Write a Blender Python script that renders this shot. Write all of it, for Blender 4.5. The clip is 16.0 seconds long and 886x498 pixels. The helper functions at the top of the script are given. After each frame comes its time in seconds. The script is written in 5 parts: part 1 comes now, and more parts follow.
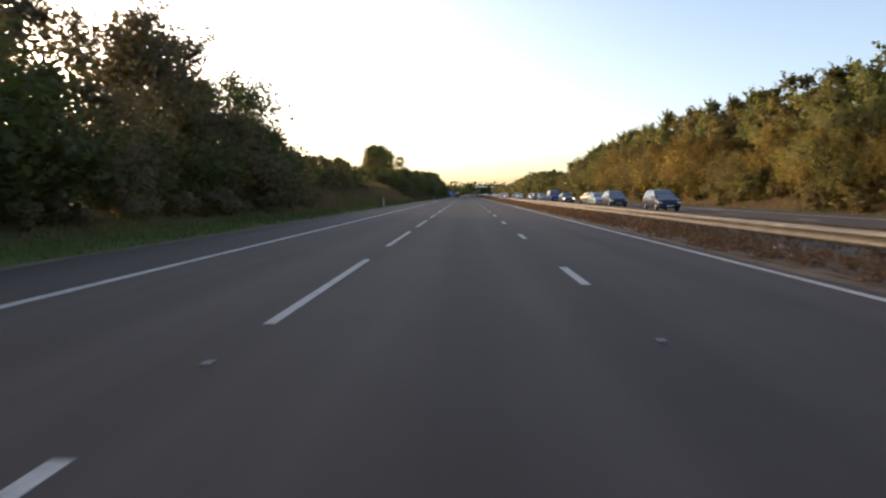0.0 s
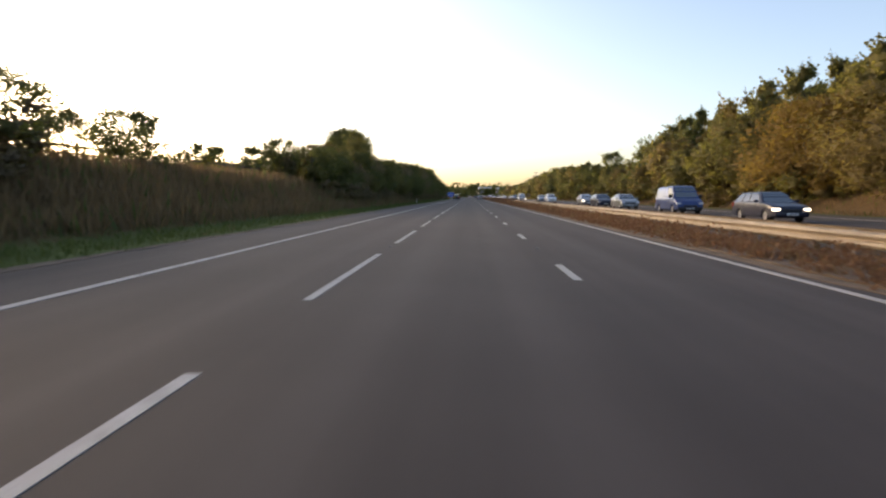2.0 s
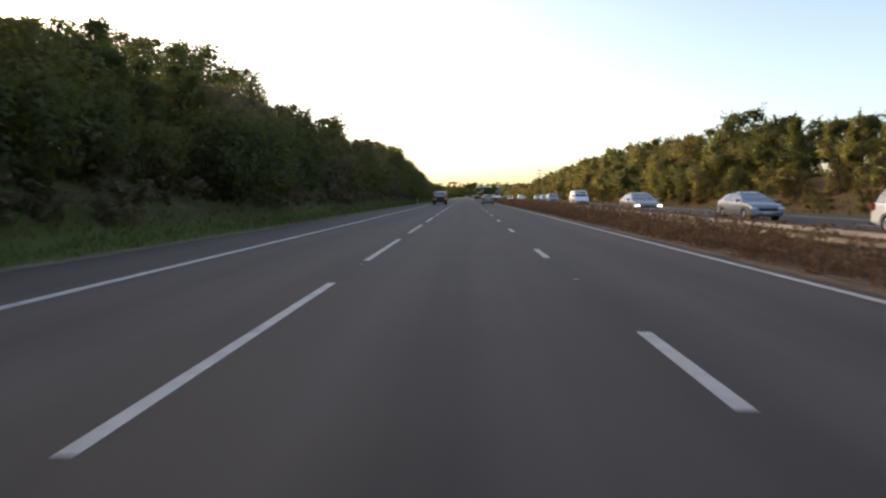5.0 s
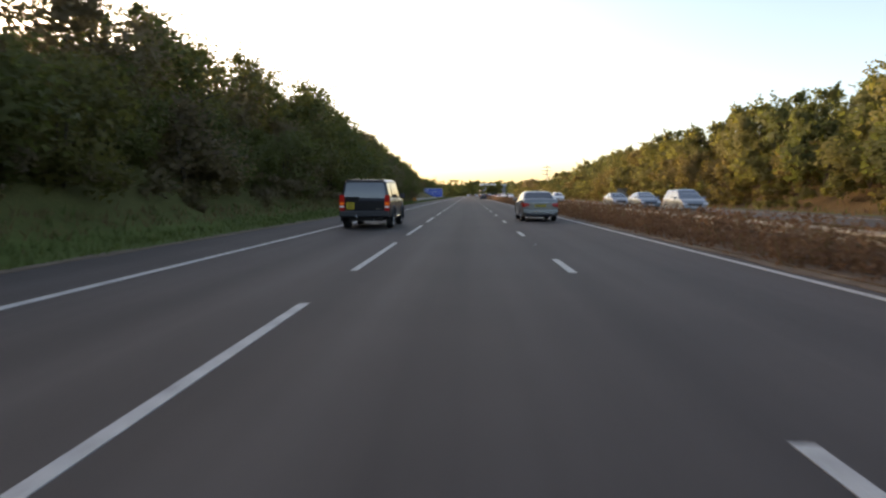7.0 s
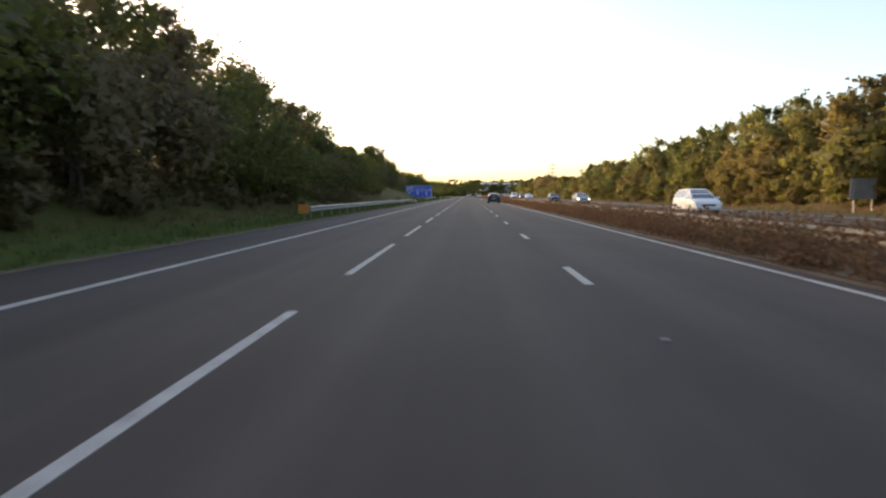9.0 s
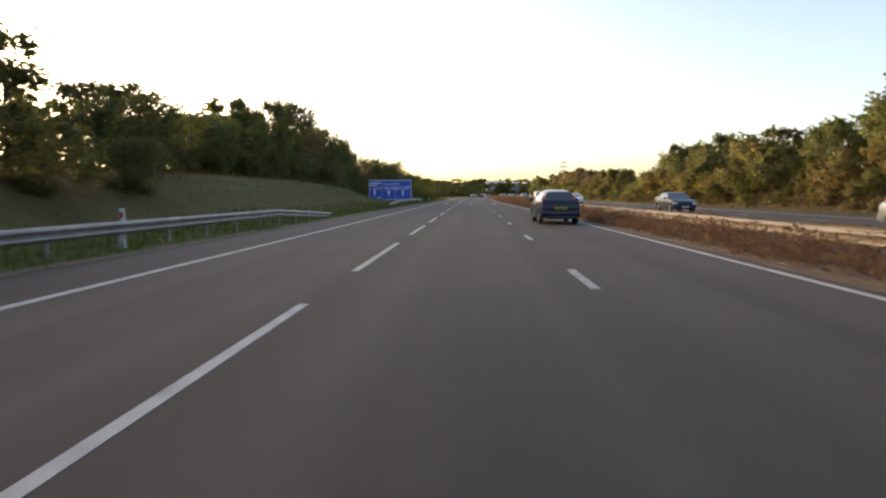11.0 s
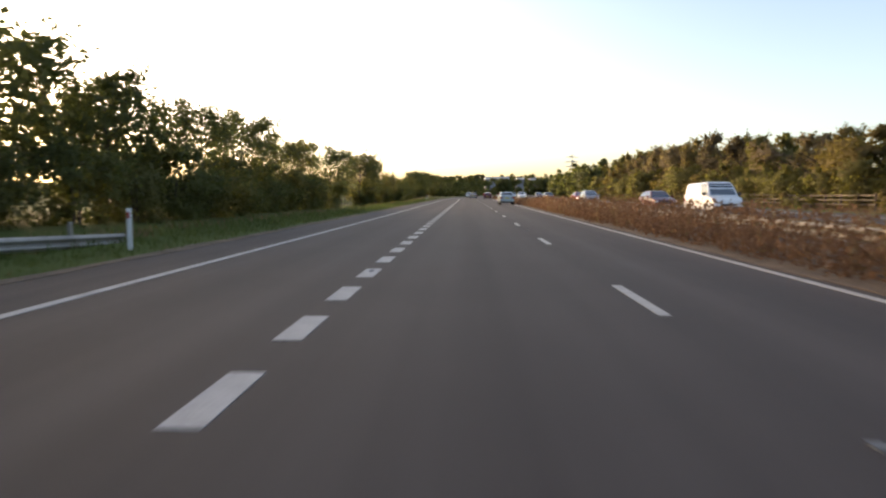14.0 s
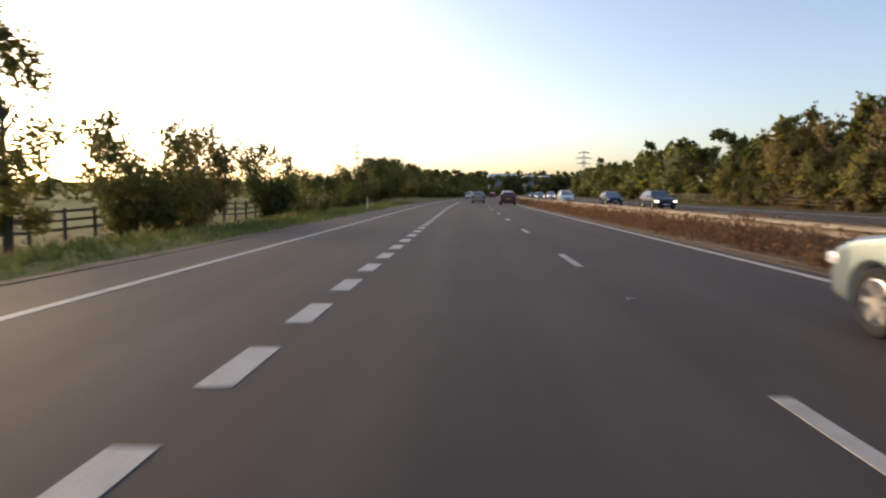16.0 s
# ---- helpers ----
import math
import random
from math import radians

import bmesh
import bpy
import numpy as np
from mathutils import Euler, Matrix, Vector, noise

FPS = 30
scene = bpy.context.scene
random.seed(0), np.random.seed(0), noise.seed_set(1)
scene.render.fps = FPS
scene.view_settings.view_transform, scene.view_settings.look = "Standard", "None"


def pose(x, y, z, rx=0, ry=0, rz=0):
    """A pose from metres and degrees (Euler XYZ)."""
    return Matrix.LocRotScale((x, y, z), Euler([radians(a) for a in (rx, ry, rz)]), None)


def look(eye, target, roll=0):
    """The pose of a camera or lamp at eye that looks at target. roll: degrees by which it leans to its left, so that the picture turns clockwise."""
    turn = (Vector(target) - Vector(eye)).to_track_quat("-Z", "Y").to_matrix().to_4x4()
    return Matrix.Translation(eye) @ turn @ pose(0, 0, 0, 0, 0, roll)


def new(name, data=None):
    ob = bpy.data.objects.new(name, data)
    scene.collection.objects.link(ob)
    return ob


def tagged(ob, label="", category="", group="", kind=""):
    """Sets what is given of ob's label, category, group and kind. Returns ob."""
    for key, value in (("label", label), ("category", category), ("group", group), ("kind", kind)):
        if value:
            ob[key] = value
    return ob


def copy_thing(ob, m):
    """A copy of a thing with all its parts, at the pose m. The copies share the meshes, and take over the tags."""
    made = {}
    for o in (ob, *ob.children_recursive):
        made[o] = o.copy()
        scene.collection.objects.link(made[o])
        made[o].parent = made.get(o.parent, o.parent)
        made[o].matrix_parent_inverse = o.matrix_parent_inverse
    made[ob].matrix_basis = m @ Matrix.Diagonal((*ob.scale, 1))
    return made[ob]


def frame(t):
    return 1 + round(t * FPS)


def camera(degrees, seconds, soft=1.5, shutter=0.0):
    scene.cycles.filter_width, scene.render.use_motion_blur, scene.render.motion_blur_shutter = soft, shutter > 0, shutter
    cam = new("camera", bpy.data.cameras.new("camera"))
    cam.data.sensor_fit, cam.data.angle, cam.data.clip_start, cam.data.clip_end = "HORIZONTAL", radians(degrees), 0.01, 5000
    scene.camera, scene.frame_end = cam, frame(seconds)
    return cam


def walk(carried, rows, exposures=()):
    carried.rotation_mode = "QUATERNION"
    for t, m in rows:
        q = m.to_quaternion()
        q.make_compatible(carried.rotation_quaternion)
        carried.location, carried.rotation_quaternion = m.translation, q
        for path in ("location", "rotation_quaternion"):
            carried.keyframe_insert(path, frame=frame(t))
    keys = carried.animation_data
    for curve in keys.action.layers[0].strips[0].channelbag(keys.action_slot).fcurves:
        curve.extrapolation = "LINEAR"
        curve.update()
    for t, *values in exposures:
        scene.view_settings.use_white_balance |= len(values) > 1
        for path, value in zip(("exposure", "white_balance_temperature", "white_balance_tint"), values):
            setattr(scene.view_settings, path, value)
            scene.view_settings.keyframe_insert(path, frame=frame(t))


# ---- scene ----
# ============ camera and its way ============
cam = camera(72.0, 16.0, soft=2.3, shutter=0.1)

# seconds, x, y along the motorway, yaw, pitch
PATH = [
    (0, 0.12, 0.35, 2.18, -5.12), (0.5, 0.08, 14.16, 2.04, -5.08), (1, 0.12, 31.00, 2.16, -5.16),
    (1.5, 0.17, 45.81, 2.44, -4.99), (2, 0.16, 62.71, 2.45, -4.97), (2.5, 0.15, 77.90, 2.44, -5.02),
    (3, 0.16, 94.17, 2.39, -5.05), (3.5, 0.22, 109.33, 2.50, -4.96), (4, 0.19, 126.50, 2.25, -5.09),
    (4.2, 0.15, 133.25, 2.14, -4.97), (5.25, 0.15, 166.70, 2.21, -4.99), (6.3, 0.13, 200.15, 2.28, -5.05),
    (6.5, 0.12, 206.60, 2.23, -4.99), (7, 0.10, 224.00, 2.36, -5.10), (7.5, 0.08, 239.40, 2.31, -5.11),
    (8, 0.08, 255.60, 2.55, -5.09), (8.5, 0.01, 270.90, 2.23, -5.12), (9, 0.09, 288.32, 2.32, -5.11),
    (9.2, 0.11, 294.92, 2.44, -5.11), (10.25, 0.13, 328.16, 2.62, -5.10), (11.3, 0.13, 361.39, 2.72, -5.08),
    (11.5, 0.09, 367.90, 2.74, -4.97), (12, -0.00, 385.40, 2.79, -5.17), (12.5, -0.05, 401.20, 2.85, -5.12),
    (13, -0.14, 417.75, 2.77, -5.21), (13.3, -0.17, 427.75, 2.65, -5.18), (13.5, -0.22, 434.40, 2.50, -5.23),
    (14, -0.26, 452.60, 2.23, -5.21), (14.5, -0.28, 468.60, 2.02, -5.21), (15, -0.22, 487.20, 2.12, -5.08),
    (15.5, -0.19, 503.30, 2.26, -5.14), (16, -0.15, 520.30, 2.26, -5.23),
]
EYE = 1.28
walk(cam, [(t, pose(x, y, EYE, 90 + p, 0.0, yaw)) for t, x, y, yaw, p in PATH],
     exposures=[(t, e, k, 19) for t, e, k in ((0.0, 1.62, 8200), (4.0, 1.72, 8300), (6.4, 1.98, 9000), (9.0, 2.06, 9200), (11.5, 1.88, 9000), (12.5, 1.94, 9000), (14.2, 1.80, 8700), (16.0, 1.38, 8100))])

# ============ sky and sun: a low sun ahead to the side, behind the woods ============
SUN_AZ, SUN_EL = radians(-52), radians(10.0)      # from the way of travel, to the side of the hard shoulder
world = bpy.data.worlds.new("evening_sky")
scene.world = world
world.use_nodes = True
wn = world.node_tree.nodes
sky = wn.new("ShaderNodeTexSky")
sky.sky_type = 'NISHITA'
sky.sun_disc = False
sky.sun_elevation = SUN_EL
sky.sun_rotation = SUN_AZ
sky.air_density, sky.dust_density, sky.ozone_density = 0.8, 2.3, 2.3
wn["Background"].inputs["Strength"].default_value = 0.15
world.node_tree.links.new(sky.outputs[0], wn["Background"].inputs["Color"])
sun = new("sun", bpy.data.lights.new("sun", 'SUN'))
sun.data.energy, sun.data.angle, sun.data.color = 1.05, radians(28), (1.0, 0.82, 0.60)
_d = Vector((math.sin(SUN_AZ) * math.cos(SUN_EL), math.cos(SUN_AZ) * math.cos(SUN_EL), math.sin(SUN_EL)))
sun.matrix_world = look(_d * 100, (0, 0, 0))


# ============ materials ============
def material(name):
    m = bpy.data.materials.new(name)
    m.use_nodes = True
    return m, m.node_tree.nodes, m.node_tree.links, m.node_tree.nodes["Principled BSDF"]


def ramp(nt, stops):
    r = nt.new("ShaderNodeValToRGB")
    el = r.color_ramp.elements
    while len(el) < len(stops):
        el.new(0.5)
    for e, (p, c) in zip(el, stops):
        e.position, e.color = p, (*c, 1)
    return r


def noisy(name, stops, scale=4.0, fine=60.0, rough=0.9, bump=0.3, bump_scale=40.0, stretch=(1, 1, 1), metal=0.0, spec=0.5, bump_dist=0.02):
    """A surface whose colour varies at two scales, with fine relief."""
    m, n, l, b = material(name)
    co = n.new("ShaderNodeTexCoord")
    mp = n.new("ShaderNodeMapping")
    mp.inputs["Scale"].default_value = stretch
    l.new(co.outputs["Object"], mp.inputs[0])
    a, f = n.new("ShaderNodeTexNoise"), n.new("ShaderNodeTexNoise")
    a.inputs["Scale"].default_value, a.inputs["Detail"].default_value = scale, 4
    f.inputs["Scale"].default_value, f.inputs["Detail"].default_value = fine, 2
    mix = n.new("ShaderNodeMix")
    mix.data_type = 'FLOAT'
    mix.inputs[0].default_value = 0.4
    for q in (a, f):
        l.new(mp.outputs[0], q.inputs["Vector"])
    l.new(a.outputs[0], mix.inputs[2])
    l.new(f.outputs[0], mix.inputs[3])
    r = ramp(n, stops)
    l.new(mix.outputs[0], r.inputs[0])
    l.new(r.outputs[0], b.inputs["Base Color"])
    b.inputs["Roughness"].default_value = rough
    b.inputs["Metallic"].default_value = metal
    b.inputs["Specular IOR Level"].default_value = spec
    if bump:
        t = n.new("ShaderNodeTexNoise")
        t.inputs["Scale"].default_value, t.inputs["Detail"].default_value = bump_scale, 3
        l.new(mp.outputs[0], t.inputs["Vector"])
        bp = n.new("ShaderNodeBump")
        bp.inputs["Strength"].default_value = bump
        bp.inputs["Distance"].default_value = bump_dist
        l.new(t.outputs[0], bp.inputs["Height"])
        l.new(bp.outputs[0], b.inputs["Normal"])
    return m


def plain(name, col, rough=0.5, metal=0.0, coat=0.0, spec=0.5, emit=None, glow=0.0, trans=0.0):
    m, n, l, b = material(name)
    b.inputs["Base Color"].default_value = (*col, 1)
    b.inputs["Roughness"].default_value = rough
    b.inputs["Metallic"].default_value = metal
    b.inputs["Coat Weight"].default_value = coat
    b.inputs["Coat Roughness"].default_value = 0.04
    b.inputs["Specular IOR Level"].default_value = spec
    b.inputs["Transmission Weight"].default_value = trans
    if emit:
        b.inputs["Emission Color"].default_value = (*emit, 1)
        b.inputs["Emission Strength"].default_value = glow
    return m


def asphalt_mat():
    """Worn asphalt: fine stone, long polished wheel tracks, paving joints and stains."""
    m, n, l, b = material("asphalt")
    co = n.new("ShaderNodeTexCoord")
    sep = n.new("ShaderNodeSeparateXYZ")
    l.new(co.outputs["Object"], sep.inputs[0])
    mp = n.new("ShaderNodeMapping")
    mp.inputs["Scale"].default_value = (1.6, 0.035, 1)
    l.new(co.outputs["Object"], mp.inputs[0])
    streak = n.new("ShaderNodeTexNoise")
    streak.inputs["Scale"].default_value, streak.inputs["Detail"].default_value = 1.0, 5
    l.new(mp.outputs[0], streak.inputs["Vector"])
    blot = n.new("ShaderNodeTexNoise")
    blot.inputs["Scale"].default_value, blot.inputs["Detail"].default_value = 0.35, 4
    l.new(co.outputs["Object"], blot.inputs["Vector"])
    grit = n.new("ShaderNodeTexNoise")
    grit.inputs["Scale"].default_value, grit.inputs["Detail"].default_value = 90, 2
    l.new(co.outputs["Object"], grit.inputs["Vector"])
    # wheel tracks repeat across a lane of 3.65 m, two to a lane
    tr = n.new("ShaderNodeMath")
    tr.operation = 'MULTIPLY_ADD'
    tr.inputs[1].default_value, tr.inputs[2].default_value = 2 * math.pi * 2 / 3.65, math.pi
    l.new(sep.outputs[0], tr.inputs[0])
    cs = n.new("ShaderNodeMath")
    cs.operation = 'COSINE'
    l.new(tr.outputs[0], cs.inputs[0])
    s1 = n.new("ShaderNodeMath")
    s1.operation = 'MULTIPLY_ADD'
    s1.inputs[1].default_value, s1.inputs[2].default_value = 0.07, 0.0
    l.new(cs.outputs[0], s1.inputs[0])
    s2 = n.new("ShaderNodeMath")
    s2.operation = 'MULTIPLY_ADD'
    s2.inputs[1].default_value = 0.5
    l.new(streak.outputs[0], s2.inputs[0])
    l.new(s1.outputs[0], s2.inputs[2])
    s3 = n.new("ShaderNodeMath")
    s3.operation = 'MULTIPLY_ADD'
    s3.inputs[1].default_value = 0.3
    l.new(blot.outputs[0], s3.inputs[0])
    l.new(s2.outputs[0], s3.inputs[2])
    s4 = n.new("ShaderNodeMath")
    s4.operation = 'MULTIPLY_ADD'
    s4.inputs[1].default_value = 0.2
    l.new(grit.outputs[0], s4.inputs[0])
    l.new(s3.outputs[0], s4.inputs[2])
    r = ramp(n, [(0.30, (0.040, 0.032, 0.028)), (0.5, (0.056, 0.045, 0.039)), (0.72, (0.076, 0.062, 0.054))])
    l.new(s4.outputs[0], r.inputs[0])
    l.new(r.outputs[0], b.inputs["Base Color"])
    b.inputs["Roughness"].default_value = 0.82
    b.inputs["Specular IOR Level"].default_value = 0.3
    bp = n.new("ShaderNodeBump")
    bp.inputs["Strength"].default_value, bp.inputs["Distance"].default_value = 0.25, 0.01
    l.new(grit.outputs[0], bp.inputs["Height"])
    l.new(bp.outputs[0], b.inputs["Normal"])
    return m


def leaf_mat(name, dark, mid, light, glow=(1.4, 1.5, 1.0)):
    """Leaves: each leaf and each tree its own shade, some light coming through."""
    m, n, l, b = material(name)
    geo, obj = n.new("ShaderNodeNewGeometry"), n.new("ShaderNodeObjectInfo")
    co = n.new("ShaderNodeTexCoord")
    nz = n.new("ShaderNodeTexNoise")
    nz.inputs["Scale"].default_value = 0.9
    l.new(co.outputs["Object"], nz.inputs["Vector"])
    a = n.new("ShaderNodeMath")
    a.operation = 'MULTIPLY_ADD'
    a.inputs[1].default_value = 0.35
    l.new(geo.outputs["Random Per Island"], a.inputs[0])
    c = n.new("ShaderNodeMath")
    c.operation = 'MULTIPLY_ADD'
    c.inputs[1].default_value = 0.45
    l.new(obj.outputs["Random"], c.inputs[0])
    d = n.new("ShaderNodeMath")
    d.operation = 'MULTIPLY_ADD'
    d.inputs[1].default_value, d.inputs[2].default_value = 0.6, -0.2
    l.new(nz.outputs[0], d.inputs[0])
    l.new(d.outputs[0], c.inputs[2])
    l.new(c.outputs[0], a.inputs[2])
    r = ramp(n, [(0.05, dark), (0.45, mid), (0.95, light)])
    l.new(a.outputs[0], r.inputs[0])
    l.new(r.outputs[0], b.inputs["Base Color"])
    b.inputs["Roughness"].default_value = 0.65
    b.inputs["Specular IOR Level"].default_value = 0.25
    tl = n.new("ShaderNodeBsdfTranslucent")
    thin = n.new("ShaderNodeMix")
    thin.data_type, thin.blend_type = 'RGBA', 'MULTIPLY'
    thin.inputs[0].default_value, thin.inputs[7].default_value = 1.0, (*glow, 1)
    l.new(r.outputs[0], thin.inputs[6])
    l.new(thin.outputs[2], tl.inputs[0])
    mx = n.new("ShaderNodeMixShader")
    mx.inputs[0].default_value = 0.5
    l.new(b.outputs[0], mx.inputs[1])
    l.new(tl.outputs[0], mx.inputs[2])
    l.new(mx.outputs[0], n["Material Output"].inputs["Surface"])
    return m


def ground_mat():
    """Verges: green mown grass by the road, dry straw-coloured grass and earth beyond, blended by noise and by the lie of the land."""
    m, n, l, b = material("verge_grass")
    co = n.new("ShaderNodeTexCoord")
    big, mid, fine = (n.new("ShaderNodeTexNoise") for _ in range(3))
    for q, s in ((big, 0.05), (mid, 0.6), (fine, 9.0)):
        q.inputs["Scale"].default_value, q.inputs["Detail"].default_value = s, 4
        l.new(co.outputs["Object"], q.inputs["Vector"])
    at = n.new("ShaderNodeAttribute")
    at.attribute_name = "dry"
    g = ramp(n, [(0.25, (0.052, 0.072, 0.018)), (0.55, (0.082, 0.110, 0.028)), (0.8, (0.120, 0.140, 0.045))])
    s = ramp(n, [(0.25, (0.062, 0.040, 0.020)), (0.55, (0.115, 0.075, 0.038)), (0.8, (0.170, 0.118, 0.060))])
    mixv = n.new("ShaderNodeMath")
    mixv.operation = 'MULTIPLY_ADD'
    mixv.inputs[1].default_value = 0.5
    half = n.new("ShaderNodeMath")
    half.operation = 'MULTIPLY'
    half.inputs[1].default_value = 0.5
    l.new(fine.outputs[0], half.inputs[0])
    l.new(mid.outputs[0], mixv.inputs[0])
    l.new(half.outputs[0], mixv.inputs[2])
    for q in (g, s):
        l.new(mixv.outputs[0], q.inputs[0])
    w = n.new("ShaderNodeMath")
    w.operation = 'MULTIPLY_ADD'
    w.inputs[1].default_value = 1.2
    w.use_clamp = True
    sh = n.new("ShaderNodeMath")
    sh.operation = 'MULTIPLY_ADD'
    sh.inputs[1].default_value, sh.inputs[2].default_value = 1.0, -0.6
    l.new(big.outputs[0], sh.inputs[0])
    l.new(at.outputs["Fac"], w.inputs[0])
    l.new(sh.outputs[0], w.inputs[2])
    mx = n.new("ShaderNodeMix")
    mx.data_type = 'RGBA'
    l.new(w.outputs[0], mx.inputs[0])
    l.new(g.outputs[0], mx.inputs[6])
    l.new(s.outputs[0], mx.inputs[7])
    l.new(mx.outputs[2], b.inputs["Base Color"])
    b.inputs["Roughness"].default_value = 0.95
    b.inputs["Specular IOR Level"].default_value = 0.1
    bp = n.new("ShaderNodeBump")
    bp.inputs["Strength"].default_value, bp.inputs["Distance"].default_value = 0.7, 0.12
    l.new(mixv.outputs[0], bp.inputs["Height"])
    l.new(bp.outputs[0], b.inputs["Normal"])
    return m


ASPHALT = asphalt_mat()
PAINT = noisy("road_paint", [(0.28, (0.15, 0.14, 0.13)), (0.42, (0.33, 0.315, 0.29)), (0.7, (0.48, 0.46, 0.425))], 3.0, 45.0, 0.7, 0.2, 80)
PAINT_WORN = noisy("worn_road_paint", [(0.36, (0.09, 0.085, 0.085)), (0.5, (0.30, 0.29, 0.28)), (0.7, (0.50, 0.49, 0.46))], 4.0, 30.0, 0.75, 0.2, 80)
GROUND = ground_mat()
SOIL = noisy("gritty_soil", [(0.3, (0.060, 0.039, 0.024)), (0.5, (0.115, 0.078, 0.048)), (0.75, (0.20, 0.145, 0.098))], 1.2, 18.0, 0.95, 0.6, 25)
BARK = noisy("bark", [(0.3, (0.03, 0.022, 0.016)), (0.7, (0.10, 0.078, 0.055))], 3, 25, 0.95, 0.6, 20, (1, 1, 0.3))
LEAF_GREEN = leaf_mat("green_leaves", (0.068, 0.075, 0.027), (0.098, 0.106, 0.038), (0.132, 0.136, 0.052))
LEAF_OLIVE = leaf_mat("olive_leaves", (0.098, 0.09, 0.032), (0.136, 0.124, 0.044), (0.172, 0.156, 0.058))
LEAF_BRAMBLE = leaf_mat("bramble_leaves", (0.105, 0.078, 0.048), (0.155, 0.118, 0.072), (0.205, 0.158, 0.096))
LEAF_RUST = leaf_mat("autumn_leaves", (0.105, 0.08, 0.032), (0.15, 0.114, 0.046), (0.195, 0.15, 0.06))
LEAF_AMBER = leaf_mat("amber_leaves", (0.125, 0.080, 0.022), (0.175, 0.114, 0.032), (0.225, 0.152, 0.046))
WEED_RED = leaf_mat("seeding_dock_and_dry_weeds", (0.120, 0.068, 0.040), (0.168, 0.099, 0.058), (0.225, 0.138, 0.080), (1.25, 1.1, 0.95))
WEED_DRY = leaf_mat("dry_grass_blades", (0.125, 0.084, 0.044), (0.180, 0.124, 0.064), (0.235, 0.168, 0.088), (1.1, 1.05, 0.95))
WEED_GREEN = leaf_mat("grass_blades", (0.062, 0.084, 0.024), (0.088, 0.116, 0.034), (0.120, 0.146, 0.048), (1.1, 1.1, 0.9))
DIRTY_STEEL = noisy("dirty_steel", [(0.3, (0.15, 0.115, 0.078)), (0.7, (0.34, 0.275, 0.195))], 1.2, 20, 0.6, 0.15, 40, metal=0.35)
STEEL = noisy("galvanised_steel", [(0.3, (0.17, 0.16, 0.145)), (0.7, (0.36, 0.34, 0.31))], 2.0, 30, 0.55, 0.1, 40, metal=0.6)
TIMBER = noisy("weathered_timber", [(0.3, (0.055, 0.042, 0.030)), (0.7, (0.15, 0.12, 0.09))], 2.0, 30, 0.9, 0.4, 30)


# ============ building helpers ============
def bend(y):
    """How far the motorway has swung aside at y: it curves gently beyond the end of the drive."""
    return 0.0 if y < 566 else (y - 566) ** 2 / 2600.0 if y < 1000 else 72.4 + (y - 1000) * 0.334


def mesh_from(name, verts, faces, mat, smooth=False):
    me = bpy.data.meshes.new(name)
    me.from_pydata([tuple(v) for v in verts], [], faces)
    if mat:
        me.materials.append(mat)
    if smooth:
        me.polygons.foreach_set("use_smooth", [True] * len(me.polygons))
    me.update()
    return me


def part(name, bm, mat, parent=None, label="", smooth=False):
    """Links a bmesh as one mesh object under a thing or a part."""
    me = bpy.data.meshes.new(name)
    bm.to_mesh(me)
    bm.free()
    me.materials.append(mat)
    if smooth:
        me.polygons.foreach_set("use_smooth", [True] * len(me.polygons))
    ob = new(name, me)
    ob.parent = parent
    return tagged(ob, label)


def part_me(name, me, parent=None, label="", at=None):
    ob = new(name, me)
    ob.parent = parent
    if at is not None:
        ob.matrix_basis = at
    return tagged(ob, label)


def thing(name, at, label, category, group="", kind=""):
    ob = new(name)
    ob.empty_display_size = 0.3
    ob.matrix_basis = at
    return tagged(ob, label, category, group, kind)


def add_box(bm, x0, x1, y0, y1, z0, z1, bevel=0.0):
    v = [bm.verts.new(p) for p in ((x0, y0, z0), (x1, y0, z0), (x1, y1, z0), (x0, y1, z0), (x0, y0, z1), (x1, y0, z1), (x1, y1, z1), (x0, y1, z1))]
    fs = [bm.faces.new([v[i] for i in q]) for q in ((3, 2, 1, 0), (4, 5, 6, 7), (0, 1, 5, 4), (1, 2, 6, 5), (2, 3, 7, 6), (3, 0, 4, 7))]
    if bevel:
        es = list({e for f in fs for e in f.edges})
        bmesh.ops.bevel(bm, geom=es, offset=bevel, segments=2, affect='EDGES', profile=0.5)
    return bm


def box_bm(*a, **k):
    return add_box(bmesh.new(), *a, **k)


def tube(bm, pts, radii, n=7):
    """A tapered tube through the points."""
    rings = []
    for i, (p, r) in enumerate(zip(pts, radii)):
        p = Vector(p)
        d = (Vector(pts[min(i + 1, len(pts) - 1)]) - Vector(pts[max(i - 1, 0)])).normalized()
        s = d.cross(Vector((0, 0, 1)) if abs(d.z) < 0.9 else Vector((1, 0, 0))).normalized()
        u = s.cross(d)
        rings.append([bm.verts.new(p + r * (math.cos(a) * s + math.sin(a) * u)) for a in (2 * math.pi * k / n for k in range(n))])
    for a, b in zip(rings, rings[1:]):
        for k in range(n):
            bm.faces.new((a[k], a[(k + 1) % n], b[(k + 1) % n], b[k]))
    bm.faces.new(rings[-1])
    bm.faces.new(rings[0][::-1])
    return bm


def table(rows, y):
    """Straight-line values between rows of (y, value)."""
    return float(np.interp(y, [r[0] for r in rows], [r[1] for r in rows]))


